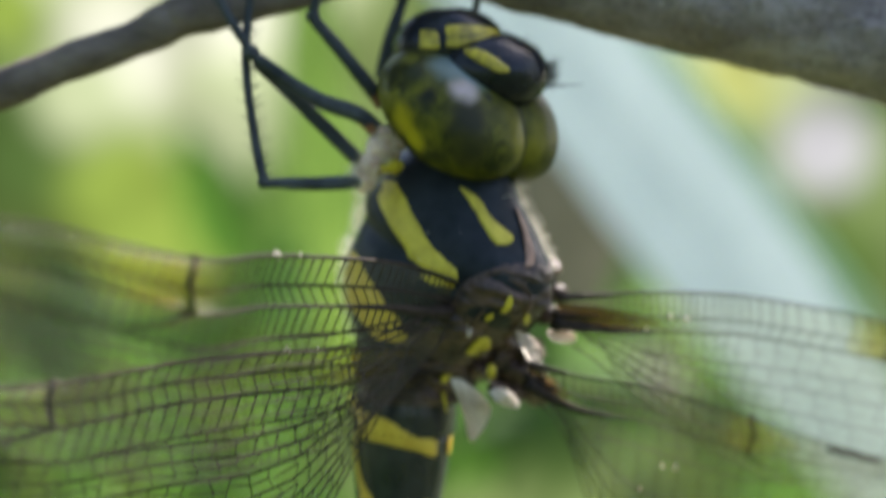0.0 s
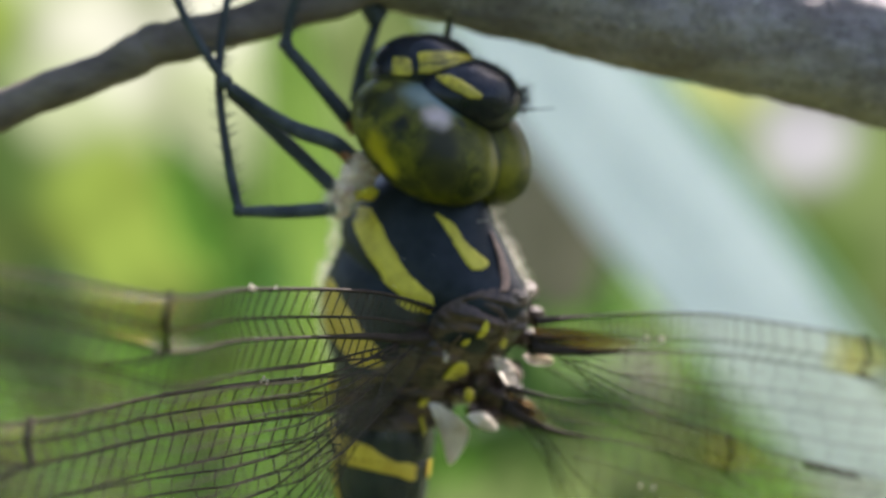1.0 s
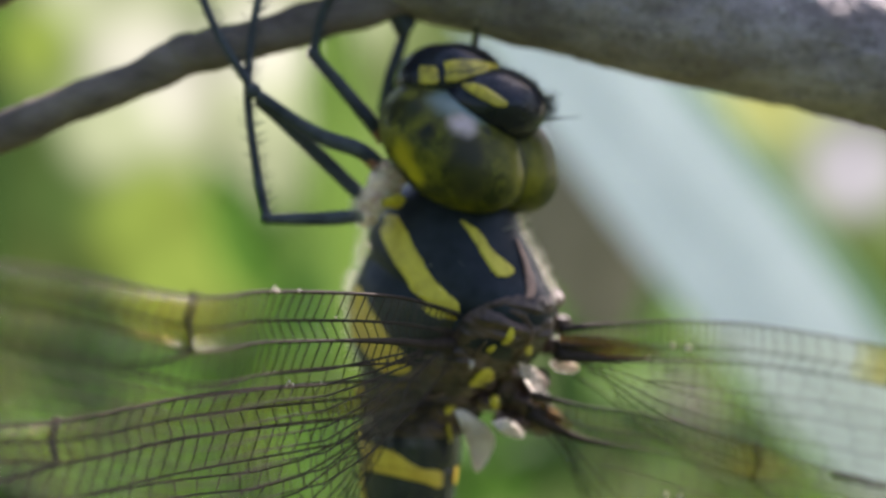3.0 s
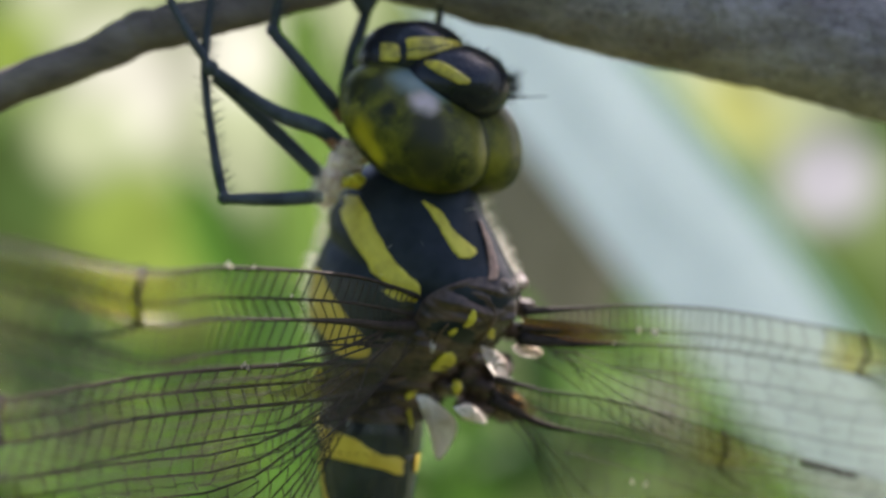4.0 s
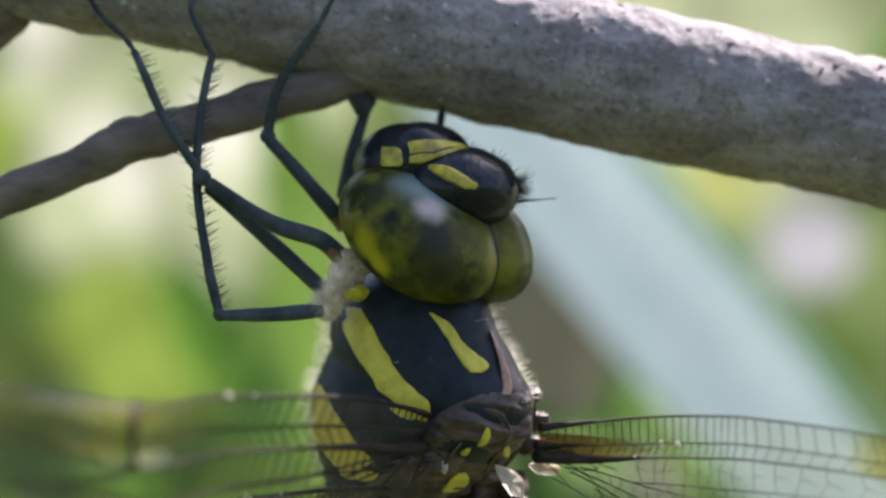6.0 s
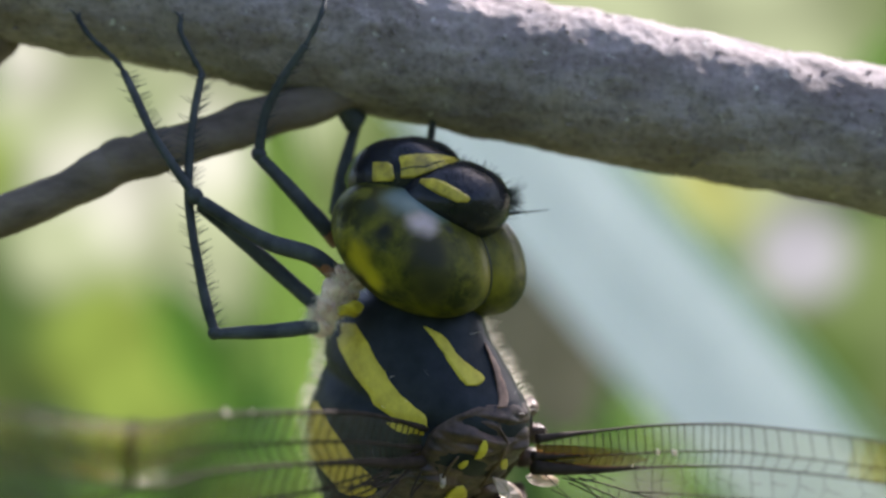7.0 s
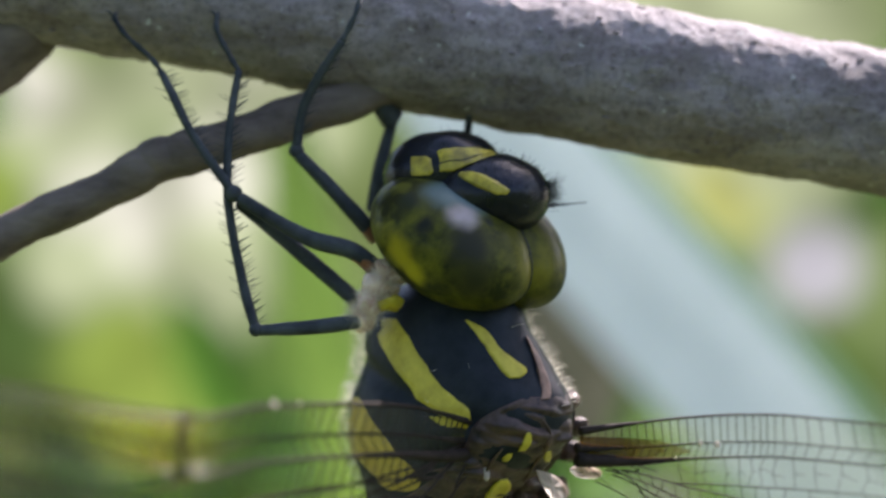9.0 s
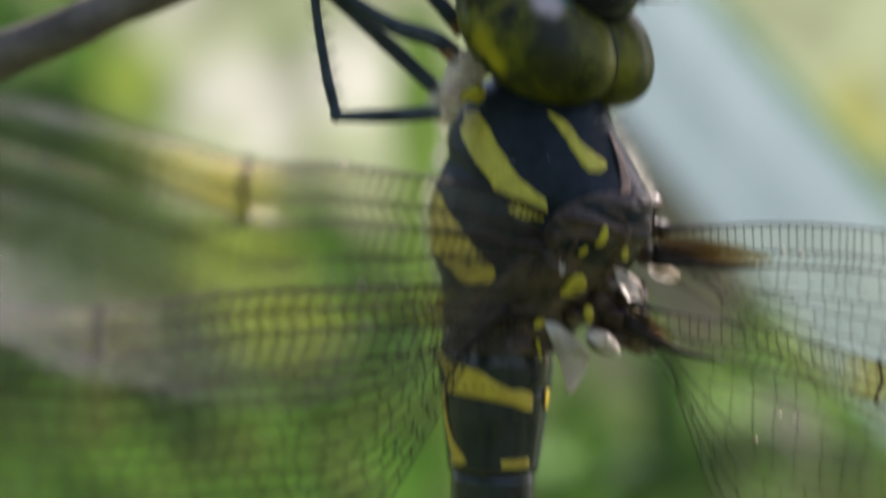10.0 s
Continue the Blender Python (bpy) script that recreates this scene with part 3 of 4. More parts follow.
    n, m = 90, 70
    grid = []
    for i, (z, h0, h1) in enumerate(spline(area, n)):
        row = []
        for k in range(m + 1):
            edge = min(k, m - k, i, n - i)
            q = side_point((thorax_at, abdomen_at), h0 + (h1 - h0) * k / m, z, 0.0)
            fold = noise.noise(q * 0.5) * 0.3 + abs(noise.noise(Vector((q.x * 0.45, q.y * 0.45, q.z * 1.3 + 0.5 * q.y)))) * 0.75 + noise.noise(q * 2.4) * 0.06
            lift = -0.12 if edge == 0 else max(-0.1, fold) * min(1, edge / 7) + 0.1
            row.append(bm.verts.new((q + Vector((q.x, q.y - 2, 0)).normalized() * lift) * MM))
        grid.append(row)
    for r0, r1 in zip(grid, grid[1:]):
        for k in range(m):
            bm.faces.new((r0[k], r0[k + 1], r1[k + 1], r1[k]))
    part("back_skin", bm, ROOT, th, "wrinkled dark brown skin between the wings")
    # crest before the wings, and thin brown sutures behind it
    bm = bmesh.new()
    patch(bm, trunk, [(-1.4, 6.62, 6.75), (-2.6, 7.0, 7.4), (-3.8, 7.25, 7.85), (-4.8, 7.35, 8.1), (-5.3, 7.2, 7.9)], 0.22, 20)
    part("back_ridge", bm, RIDGE, th, "pinkish brown crest on the back")
    crests = [
        ([(7.4, -6.5), (7.9, -7.4), (7.6, -8.4), (7.0, -9.4), (6.4, -10.6)], 0.14, BROWN, "brown ridge at the wing root"),
        ([(4.9, -8.2), (4.2, -9.2), (3.5, -10.6), (3.2, -12.0)], 0.07, BROWN, "brown ridge at the wing root"),
        ([(0.4, -9.7), (2.0, -9.4), (3.6, -9.3)], 0.06, BROWN, "brown ridge at the wing root"),
        ([(-0.6, -13.2), (0.8, -12.7), (2.4, -12.2)], 0.08, BROWN, "brown ridge at the wing root"),
    ]
    for line, r, mat, label in crests:
        bm = bmesh.new()
        pts = [side_point(trunk, h, z, 0.3) for h, z in spline(line, 16)]
        tube(bm, pts, [0.03 + r * math.sin(math.pi * (i + 0.7) / 18) * (1 + 0.5 * noise.noise((i * 0.6, r * 9, 0))) for i in range(17)], 10, rough=0.6, seed=r * 30)
        part("back_ridge", bm, mat, th, label)
    # a small pale sliver beside the large yellow spot
    bm = bmesh.new()
    ball(bm, side_point(trunk, 3.95, -9.75, 0.35), (0.2, 0.25, 0.55), 14, 10, lambda p: p + Vector((0.2, 0.2, 0.2)) * noise.noise(p * 2))
    part("skin_fold", bm, PALE, th, "small pale sliver of skin at the wing root")


def make_hair(th):
    """Short pale down on the flanks and round the collar."""
    bm = bmesh.new()
    rnd = random.Random(7)

    def hair(p, d, ln):
        d = (d + Vector((rnd.uniform(-1, 1), rnd.uniform(-1, 1), rnd.uniform(-1, 1))) * 0.35).normalized()
        s = d.cross(Vector((rnd.uniform(-1, 1), rnd.uniform(-1, 1), rnd.uniform(-1, 1)))).normalized() * 0.012
        q = p + d * ln * 0.6 + Vector((0, 0, 0.05))
        e = p + d * ln + Vector((0, 0, -0.1))
        v = [bm.verts.new(x * MM) for x in (p - s, p + s, q + s * 0.7, q - s * 0.7, e)]
        bm.faces.new(v[:4])
        bm.faces.new((v[3], v[2], v[4]))

    for _ in range(15000):
        z = rnd.uniform(-11.5, 1.5)
        w = rnd.uniform(0, 2 * math.pi)
        c, cd, a, b = thorax_at(z)
        side = math.sin(w)
        back = math.cos(w)
        # thick on the belly and on the far shoulder, thin on the flank
        facing = SN * side + CS * back
        dens = 0.62 if facing < 0.12 else 0.003
        if z < -6 and back > 0:
            dens = 0
        if rnd.random() > dens:
            continue
        p = Vector((a * side, cd + b * back, z))
        n = Vector((side / a, back / b, 0.05)).normalized()
        hair(p, n, rnd.uniform(0.5, 1.35))
    for c in ((5.21, 1.57, 2.33), (5.71, 0.98, 0.92), (5.79, 0.11, 0.04)):
        for _ in range(1000):
            d = Vector((rnd.gauss(0, 1), rnd.gauss(0, 1), rnd.gauss(0, 1))).normalized()
            hair(Vector(c) + d * rnd.uniform(0.3, 0.9), d, rnd.uniform(0.3, 0.9))
    part("down", bm, HAIR, th, "short pale down on the thorax", kind="stuff")


def eye_bulge(p):
    """A dome that leans back over the neck and swells low beside the midline."""
    low = max(0.0, -p.z / 4.4)
    return Vector((p.x + 0.35 * low ** 2, p.y - 0.5 * p.z, p.z + 0.03 * p.x - 0.5 * low * max(0.0, p.y / 4.85)))


def make_head():
    bm = bmesh.new()
    ball(bm, (0, 2.6, 5.2), (4.6, 4.0, 4.0), 32, 20)
    hd = part("head", bm, BLACK, fly, "black and yellow head with large green eyes")
    c = Vector((0, 4.25, 4.6))
    for s in (1, -1):
        bm = bmesh.new()
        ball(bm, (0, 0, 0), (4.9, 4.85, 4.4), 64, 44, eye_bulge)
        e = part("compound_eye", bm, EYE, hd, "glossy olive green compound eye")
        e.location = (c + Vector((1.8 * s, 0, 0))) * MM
        if s < 0:
            e.scale = (-1, 1, 1)
    bm = bmesh.new()
    line = []
    for i in range(26):
        z = -4.0 + 0.26 * i
        low = max(0.0, -z / 4.4)
        up = math.sqrt(max(1 - ((1.8 + 0.35 * low ** 2) / 4.9) ** 2 - (z / 4.4) ** 2, 0))
        line.append(c + Vector((0, 4.85 * up - 0.5 * z - 0.03, z - 0.05 - 0.5 * low * up)))
    tube(bm, line, [0.1] * 26, 8)
    part("eye_seam", bm, BLACK, hd, "dark seam between the eyes")
    bm = bmesh.new()
    ball(bm, (0, 6.6, 0.75), (0.95, 1.2, 0.5), 20, 12)
    part("occiput", bm, GLOSS, hd, "small glossy black lobe behind the eyes")
    lobe1, lobe2 = ((0.3, 2.5, 8.9), (3.6, 4.2, 2.95)), ((0, 5.9, 7.35), (3.6, 4.05, 2.8))
    for (cc, rr), name in ((lobe1, "face"), (lobe2, "brow")):
        bm = bmesh.new()
        ball(bm, cc, rr, 48, 32, lambda p: p + Vector((1, 1, 1)) * (0.12 * noise.noise(p * 0.6) + 0.025 * noise.noise(p * 3.3)))
        part(name, bm, GLOSS, hd, "glossy black " + name)
    both = (ellipsoid_at(*lobe1), ellipsoid_at(*lobe2))
    plates = [
        [(9.97, -0.42, 0.5), (9.7, -0.52, 0.9), (9.3, -0.55, 1.02), (8.9, -0.58, 1.08), (8.7, -0.48, 0.85)],
        [(10.5, 2.5, 3.7), (10.32, 1.4, 4.7), (10.05, 1.22, 5.05), (9.8, 1.22, 4.35), (9.5, 1.24, 3.65), (9.2, 1.26, 2.95), (8.88, 1.3, 2.15)],
        [(8.86, 2.6, 3.45), (8.6, 2.4, 4.1), (8.2, 3.0, 4.8), (7.9, 3.5, 5.3), (7.6, 4.1, 5.72), (7.3, 4.75, 5.5)],
    ]
    for r in plates:
        bm = bmesh.new()
        patch(bm, both, r, 0.14, 20)
        part("face_plate", bm, OLIVE, hd, "yellow face plate")
    bm = bmesh.new()
    rnd = random.Random(17)
    for i in range(420):
        (cc, rr) = rnd.choice((lobe1, lobe2, lobe2))
        d = Vector((rnd.uniform(-0.9, 0.9), rnd.uniform(0.1, 1), rnd.uniform(-0.1, 1))).normalized()
        ln = rnd.uniform(0.2, 0.5)
        if i > 290:
            # a thicker brush beside the feelers
            d = (Vector((-0.62, 0.75, 0.12)) + Vector((rnd.gauss(0, 0.2), rnd.gauss(0, 0.12), rnd.gauss(0, 0.16)))).normalized()
            cc, rr, ln = lobe2[0], lobe2[1], rnd.uniform(0.5, 1.0)
        p = Vector(cc) + Vector((d.x * rr[0], d.y * rr[1], d.z * rr[2]))
        q = p + (d + Vector((rnd.gauss(0, 0.3), rnd.gauss(0, 0.3), rnd.gauss(0, 0.3)))) * ln
        tube(bm, [p, (p + q) / 2, q], [0.018, 0.014, 0.006], 3)
    part("face_bristle", bm, LEG, hd, "short dark bristles on the face", kind="stuff")
    bm = bmesh.new()
    pts = [side_point(both, h, z, 0.13) for h, z in [(1.3, 9.42), (2.1, 9.6), (2.9, 9.62), (3.7, 9.95), (4.6, 10.1)]]
    tube(bm, spline([tuple(p) for p in pts], 14), [0.05] * 15, 6)
    part("face_seam", bm, BLACK, hd, "thin dark seam across the face")
    bm = bmesh.new()
    tube(bm, spline([(-0.83, 8.77, 6.67), (-2.6, 9.32, 6.8), (-5.52, 9.7, 7.07)], 10), [0.2, 0.17, 0.16, 0.15, 0.14, 0.09, 0.05, 0.045, 0.04, 0.035, 0.03], 8)
    part("antenna", bm, LEG, hd, "short black antenna")


def make_abdomen():
    cuts = [-12.6, -14.6, -17.8, -23.4, -30.5, -37.5, -44, -50, -55, -59, -62.5]
    bands = {
        1: [(-15.44, -3.85, -3.57), (-16.15, -3.89, -2.79), (-16.68, -3.78, -0.73), (-17.22, -3.68, 0.26), (-17.75, -3.54, 1.58), (-18.14, -3.22, 2.46), (-18.35, -1.09, 2.46), (-18.71, 0.87, 2.46), (-19.17, 2.04, 2.46)],
        2: [(-18.14, -3.46, -3.15), (-19.35, -3.39, -3.11), (-20.77, -3.11, -2.75), (-21.48, -2.97, -2.44), (-22.19, -2.75, -1.87), (-22.72, -2.58, -1.51)],
    }
    segs = []
    for j, (z0, z1) in enumerate(zip(cuts, cuts[1:])):
        bm = bmesh.new()
        pts, rad = [], []
        for i in range(13):
            u = i / 12
            z = z0 + (z1 - z0) * u
            r = abdomen_at(z)[2] * (1 - 0.05 * (1 - u) ** 6 + 0.02 * u ** 4)
            pts.append((0, 0, z))
            rad.append(r)
        tube(bm, pts, rad, 40)
        sg = part("abdomen_segment", bm, GLAZED, fly, "glossy black abdomen segment with yellow ring")
        segs.append(sg)
        if j in (1, 2):
            bm = bmesh.new()
            patch(bm, abdomen_at, bands[j], 0.08, 30)
            if j == 1:
                patch(bm, abdomen_at, [(-17.9, 3.28, 3.5), (-18.6, 3.22, 3.52), (-19.3, 3.2, 3.4)], 0.08, 8)
            part("yellow_band", bm, AMBER, sg, "yellow band round the segment")
        if j >= 2:
            zr = z1 + 0.75
            bm = bmesh.new()
            for h0, h1 in ((-2.9, -1.9), (0.3, 2.55)):
                patch(bm, abdomen_at, [(zr + 0.3, h0, h1), (zr, h0 + 0.05, h1), (zr - 0.25, h0 + 0.1, h1)], 0.06, 6)
            part("yellow_ring", bm, AMBER, sg, "narrow yellow ring")
    bm = bmesh.new()
    for s in (1, -1):
        tube(bm, spline([(0.7 * s, 0, -62), (1.1 * s, 0, -64), (0.8 * s, -0.2, -66.5)], 8), [0.5, 0.5, 0.45, 0.42, 0.4, 0.35, 0.3, 0.2, 0.1], 8)
    part("tail_claspers", bm, BLACK, fly, "black tail claspers")


def away(q, d):
    """A point of the insect moved d towards the branch behind it."""
    h, w = -CS * q[0] + SN * q[1], SN * q[0] + CS * q[1]
    h, z, w = 1.0 + (h - 1.0) * (1 + d / 114), 3 + (q[2] - 3) * (1 + d / 114), w - d
    return (-CS * h + SN * w, SN * h + CS * w, z)


def make_leg(name, pts, radii, red, seed, label, back=4.0):
    """A jointed leg: femur, tibia and foot, with rows of spines."""
    rnd = random.Random(seed)
    femur, tibia, foot = pts
    if foot:
        tibia = [away(q, back * 0.75 * i / (len(tibia) - 1)) for i, q in enumerate(tibia)]
        foot = [away(q, back * (0.75 + 0.25 * i / (len(foot) - 1))) for i, q in enumerate(foot)]
    bm = bmesh.new()
    c = spline(femur, 20)
    tube(bm, c, [radii[0] * (0.9 + 0.25 * math.sin(math.pi * min(1, 0.2 + i / 20))) * (1.0 if 0 < i < 20 else 0.7) for i in range(21)], 12, rough=0.13, seed=seed)
    lg = part(name, bm, LEG, fly, label)
    if red:
        bm = bmesh.new()
        tube(bm, c[:red], [radii[0] * (1.27 - 0.27 * i / red) for i in range(red - 1)] + [radii[0] * 0.85], 12, rough=0.06, seed=seed)
        part("leg_base", bm, RED, lg, "reddish leg base")
    if not tibia:
        return
    bm = bmesh.new()
    c2 = spline(tibia, 26)
    tube(bm, c2, [radii[1] * (1.15 - 0.3 * i / 26) for i in range(27)], 10, rough=0.12, seed=seed)
    bmesh.ops.create_icosphere(bm, subdivisions=2, radius=radii[0] * 1.1 * MM, matrix=Matrix.Translation(Vector(c2[0]) * MM))
    part("shin", bm, LEG, lg)
    if foot:
        bm = bmesh.new()
        c3 = spline(foot, 14)
        tube(bm, c3, [radii[1] * (0.62 + 0.12 * math.cos(i * 1.8)) for i in range(15)], 8)
        e = Vector(c3[-1])
        for s in (-1, 1):
            tube(bm, [e, e + Vector((0.25 * s, -0.1, 0.35)), e + Vector((0.35 * s, -0.4, 0.5))], [0.12, 0.08, 0.03], 6)
        part("foot", bm, LEG, lg)
    bm = bmesh.new()
    view = Vector((-CS, SN, 0))
    for chain, step, ln in ((c2, 0.13, 1.15), (c, 0.26, 0.42)):
        for a, b in zip(chain[1:], chain[2:-1]):
            a, b = Vector(a), Vector(b)
            d = (b - a).normalized()
            for k in range(max(1, round((b - a).length / step))):
                p = a + (b - a) * rnd.random()
                side = view * (1 if rnd.random() < 0.72 else -0.6) + Vector((rnd.gauss(0, 0.3), rnd.gauss(0, 0.3), 0))
                v = (side.normalized() * 0.85 + d * rnd.uniform(0.25, 0.6)).normalized() * ln * rnd.uniform(0.6, 1.1)
                tube(bm, [p, p + v * 0.5, p + v], [0.034, 0.026, 0.012], 4)
    part("leg_bristle", bm, LEG, lg, kind="stuff")


def make_legs():
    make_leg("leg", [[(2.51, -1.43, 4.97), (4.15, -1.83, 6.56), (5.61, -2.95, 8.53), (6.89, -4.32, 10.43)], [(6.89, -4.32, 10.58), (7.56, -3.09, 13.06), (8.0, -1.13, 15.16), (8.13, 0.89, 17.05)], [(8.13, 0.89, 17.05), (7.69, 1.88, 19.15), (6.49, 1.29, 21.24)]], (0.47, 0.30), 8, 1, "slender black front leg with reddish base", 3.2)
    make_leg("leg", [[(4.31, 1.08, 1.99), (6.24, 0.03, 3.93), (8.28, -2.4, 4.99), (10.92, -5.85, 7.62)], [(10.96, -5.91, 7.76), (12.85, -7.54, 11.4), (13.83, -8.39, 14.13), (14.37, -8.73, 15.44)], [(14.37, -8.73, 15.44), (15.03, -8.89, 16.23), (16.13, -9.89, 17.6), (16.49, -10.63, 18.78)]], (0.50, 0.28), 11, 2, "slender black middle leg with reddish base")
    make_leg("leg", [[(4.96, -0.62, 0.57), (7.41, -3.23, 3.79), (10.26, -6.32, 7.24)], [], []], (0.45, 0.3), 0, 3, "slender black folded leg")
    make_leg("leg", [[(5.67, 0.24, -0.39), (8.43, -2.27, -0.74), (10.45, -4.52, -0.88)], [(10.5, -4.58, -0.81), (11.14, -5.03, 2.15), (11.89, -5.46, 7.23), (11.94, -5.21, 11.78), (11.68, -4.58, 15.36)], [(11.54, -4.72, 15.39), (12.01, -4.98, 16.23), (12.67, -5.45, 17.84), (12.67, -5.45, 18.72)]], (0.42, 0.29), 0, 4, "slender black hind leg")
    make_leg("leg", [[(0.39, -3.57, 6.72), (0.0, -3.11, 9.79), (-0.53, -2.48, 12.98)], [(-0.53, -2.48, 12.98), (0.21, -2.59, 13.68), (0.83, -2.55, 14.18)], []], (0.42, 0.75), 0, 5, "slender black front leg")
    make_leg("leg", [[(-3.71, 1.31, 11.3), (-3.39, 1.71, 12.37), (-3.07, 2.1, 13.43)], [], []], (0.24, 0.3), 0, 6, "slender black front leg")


# ---- wings: leading edge as span, back, height; chord by the span ----
def make_wing(name, lead, chord, nodus, rows, step, seed, label, smear, amber, root, stout=1.0, fan=10, dust=(0.4, -0.01)):
    """A wing of clear film in a net of dark veins. lead: points of the leading edge; chord: its width along the span;
    rows: depth of the second and third long vein; smear: reach of the brown base; amber: reach of the tint round the joint."""
    rnd = random.Random(seed)
    N = 160
    edge = spline(lead, N)
    steps = [float(np.linalg.norm(b - a)) for a, b in zip(edge, edge[1:])]
    length = sum(steps)
    along = [sum(steps[:i]) / length for i in range(N + 1)]

    def width(u):
        return float(np.interp(np.interp(u * N, range(N + 1), along), [k[0] for k in chord], [k[1] for k in chord]))

    def at(u, v):
        """u along the span, v from the leading to the trailing edge."""
        i = min(max(u, 0), 1) * N
        j = min(int(i), N - 1)
        e = edge[j] + (edge[j + 1] - edge[j]) * (i - j)
        cor = 0.2 * math.sin(v * 31) * max(0, 1 - v * 2.2)
        return Vector((e[0], e[1] + cor - 0.3 * math.sin(math.pi * v), e[2] - width(u) * v))

    def row(k, u):
        """Depth of the long vein k: it keeps its distance from the edge up to the joint and then closes on it."""
        past = max(0.0, (u - nodus) / (1 - nodus)) ** 0.7
        most = (1, 0.42, 0.72)[k]
        return most * math.tanh((0, *rows)[k] * (1 - 0.62 * past) / width(u) / most)

    def strip(line, r):
        tube(bm, line, [r * stout * (1 - 0.3 * k / (len(line) - 1)) for k in range(len(line))], 4)

    def long_vein(f, u0, u1, r, n=80):
        us = [u0 + (u1 - u0) * i / n for i in range(n + 1)]
        strip([at(u, f(u)) for u in us], r)

    bm = bmesh.new()
    grid = [[bm.verts.new(at(i / 70, j / 20) * MM) for j in range(21)] for i in range(71)]
    for i in range(70):
        for j in range(20):
            bm.faces.new((grid[i][j], grid[i + 1][j], grid[i + 1][j + 1], grid[i][j + 1]))
    wing = part(name, bm, FILM, fly, label)

    def stained(name, mat, u0, u1, fa, fb, label):
        """A stain in the film that thins out along the wing: three thin layers, each shorter."""
        wa = bmesh.new()
        for k in range(3):
            a, b = u0 + (u1 - u0) * 0.16 * k * (u0 > 0.1), u1 - (u1 - u0) * 0.22 * k
            g = []
            for i in range(21):
                u = a + (b - a) * i / 20
                lo, hi = fa(u), fb(u)
                taper = min(1, (20.6 - i) / 6)
                g.append([wa.verts.new((at(u, lo + (hi - lo) * (0.5 + (j / 4 - 0.5) * taper)) + Vector((0, 0.03 + 0.03 * k, 0))) * MM) for j in range(5)])
            for i in range(20):
                for j in range(4):
                    wa.faces.new((g[i][j], g[i + 1][j], g[i + 1][j + 1], g[i][j + 1]))
        part(name, wa, mat, wing, label)

    stained("amber_joint", FILM_AMBER, nodus - amber[0], nodus + amber[1], lambda u: 0.0, lambda u: row(2, u), "amber tint round the wing joint")
    if fan > 6:
        stained("amber_edge", FILM_AMBER, 0.02, min(0.55, smear * 1.9), lambda u: 0.0, lambda u: row(2, u), "amber tinted leading edge")
    stained("brown_base", FILM_BROWN, 0.004, smear, lambda u: row(1, u) * (0.3 + 2.2 * u), lambda u: row(2, u) * 1.02, "brown stained wing base")

    # long veins: three stout ones along the leading edge, then a fan over the blade
    lines = [(lambda u, k=k: row(k, u), 0.0, r) for k, r in enumerate((0.135, 0.10, 0.125))]
    for k in range(1, fan + 1):
        start = root + 0.012 * k + (0.05 if k % 3 == 2 else 0) + (0.2 if fan == 6 and k == 1 else 0)
        share = k / fan
        if k == 1:
            f = lambda u: row(2, u) + (0.95 + 1.1 * min(1, u / 0.5)) / width(u) * (1 if u < 0.75 else (1 - u) / 0.25 + 0.02)
        else:
            f = lambda u, s=share, k=k: row(2, u) + (1 - row(2, u)) * (s * (0.45 + 0.55 * min(1, (u / 0.3)) ** 0.8) + 0.012 * math.sin(u * 11 + k * 1.7) * (k < fan))
        if k == fan:
            f = lambda u: 1.0
        lines.append((f, start if k < fan else 0.05, 0.075 if k < 5 else 0.06))
    for f, u0, r in lines:
        bm = bmesh.new()
        long_vein(f, u0, 0.985, r)
        part("vein", bm, VEIN, wing)
    bm = bmesh.new()
    for li, ((f, ua, _), (h, ub, _)) in enumerate(zip(lines, lines[1:])):
        u = max(ua, ub) + 0.015
        fine = li < (3 if fan > 6 else 2)
        while u < 0.97:
            a, b = f(u), h(u)
            gap = (b - a) * width(u)
            lean = (0.010, -0.012, 0.011)[li] if fine else rnd.uniform(-0.007, 0.007)
            p, q = at(u, a), at(min(u + lean, 1), h(min(u + lean, 1)))
            if gap > 1.15 and not fine:
                # wide fields are split into small cells
                m1 = at(u + rnd.uniform(-0.01, 0.01), a + (b - a) * rnd.uniform(0.38, 0.62))
                m2 = at(u + 0.021, a + (b - a) * rnd.uniform(0.38, 0.62))
                strip([p, m1, q], 0.045)
                strip([m1, m2], 0.04)
            else:
                strip([p, (p + q) / 2 + Vector((rnd.uniform(-0.05, 0.05), 0, 0)), q], 0.062 if fine else 0.05)
            u += (step * rnd.uniform(0.88, 1.12) if fine else rnd.uniform(0.95, 1.5) * 10 / fan) / length
    # the joint half way along the leading edge, with a slanting vein behind it
    v2 = row(2, nodus)
    strip([at(nodus - 0.002, -0.02), at(nodus + 0.004, v2 * 0.45), at(nodus - 0.004, v2 * 1.05)], 0.27)
    strip([at(nodus - 0.004, v2), at(nodus + 0.035, v2 * 1.25), at(nodus + 0.075, v2 * 1.42)], 0.14)
    # the triangle and the arched veins at the root
    for u0, v0, u1, v1, r in ((0.10, 0.42, 0.17, 0.55, 0.12), (0.17, 0.55, 0.10, 0.66, 0.1), (0.03, 0.4, 0.22, 0.5, 0.13), (0.02, 0.5, 0.16, 0.72, 0.12), (0.16, 0.72, 0.2, 0.94, 0.09), (0.015, 0.6, 0.09, 0.97, 0.1)):
        strip([at(u0 + (u1 - u0) * i / 8, v0 + (v1 - v0) * i / 8 + 0.03 * math.sin(math.pi * i / 8)) for i in range(9)], r * fan / 10)
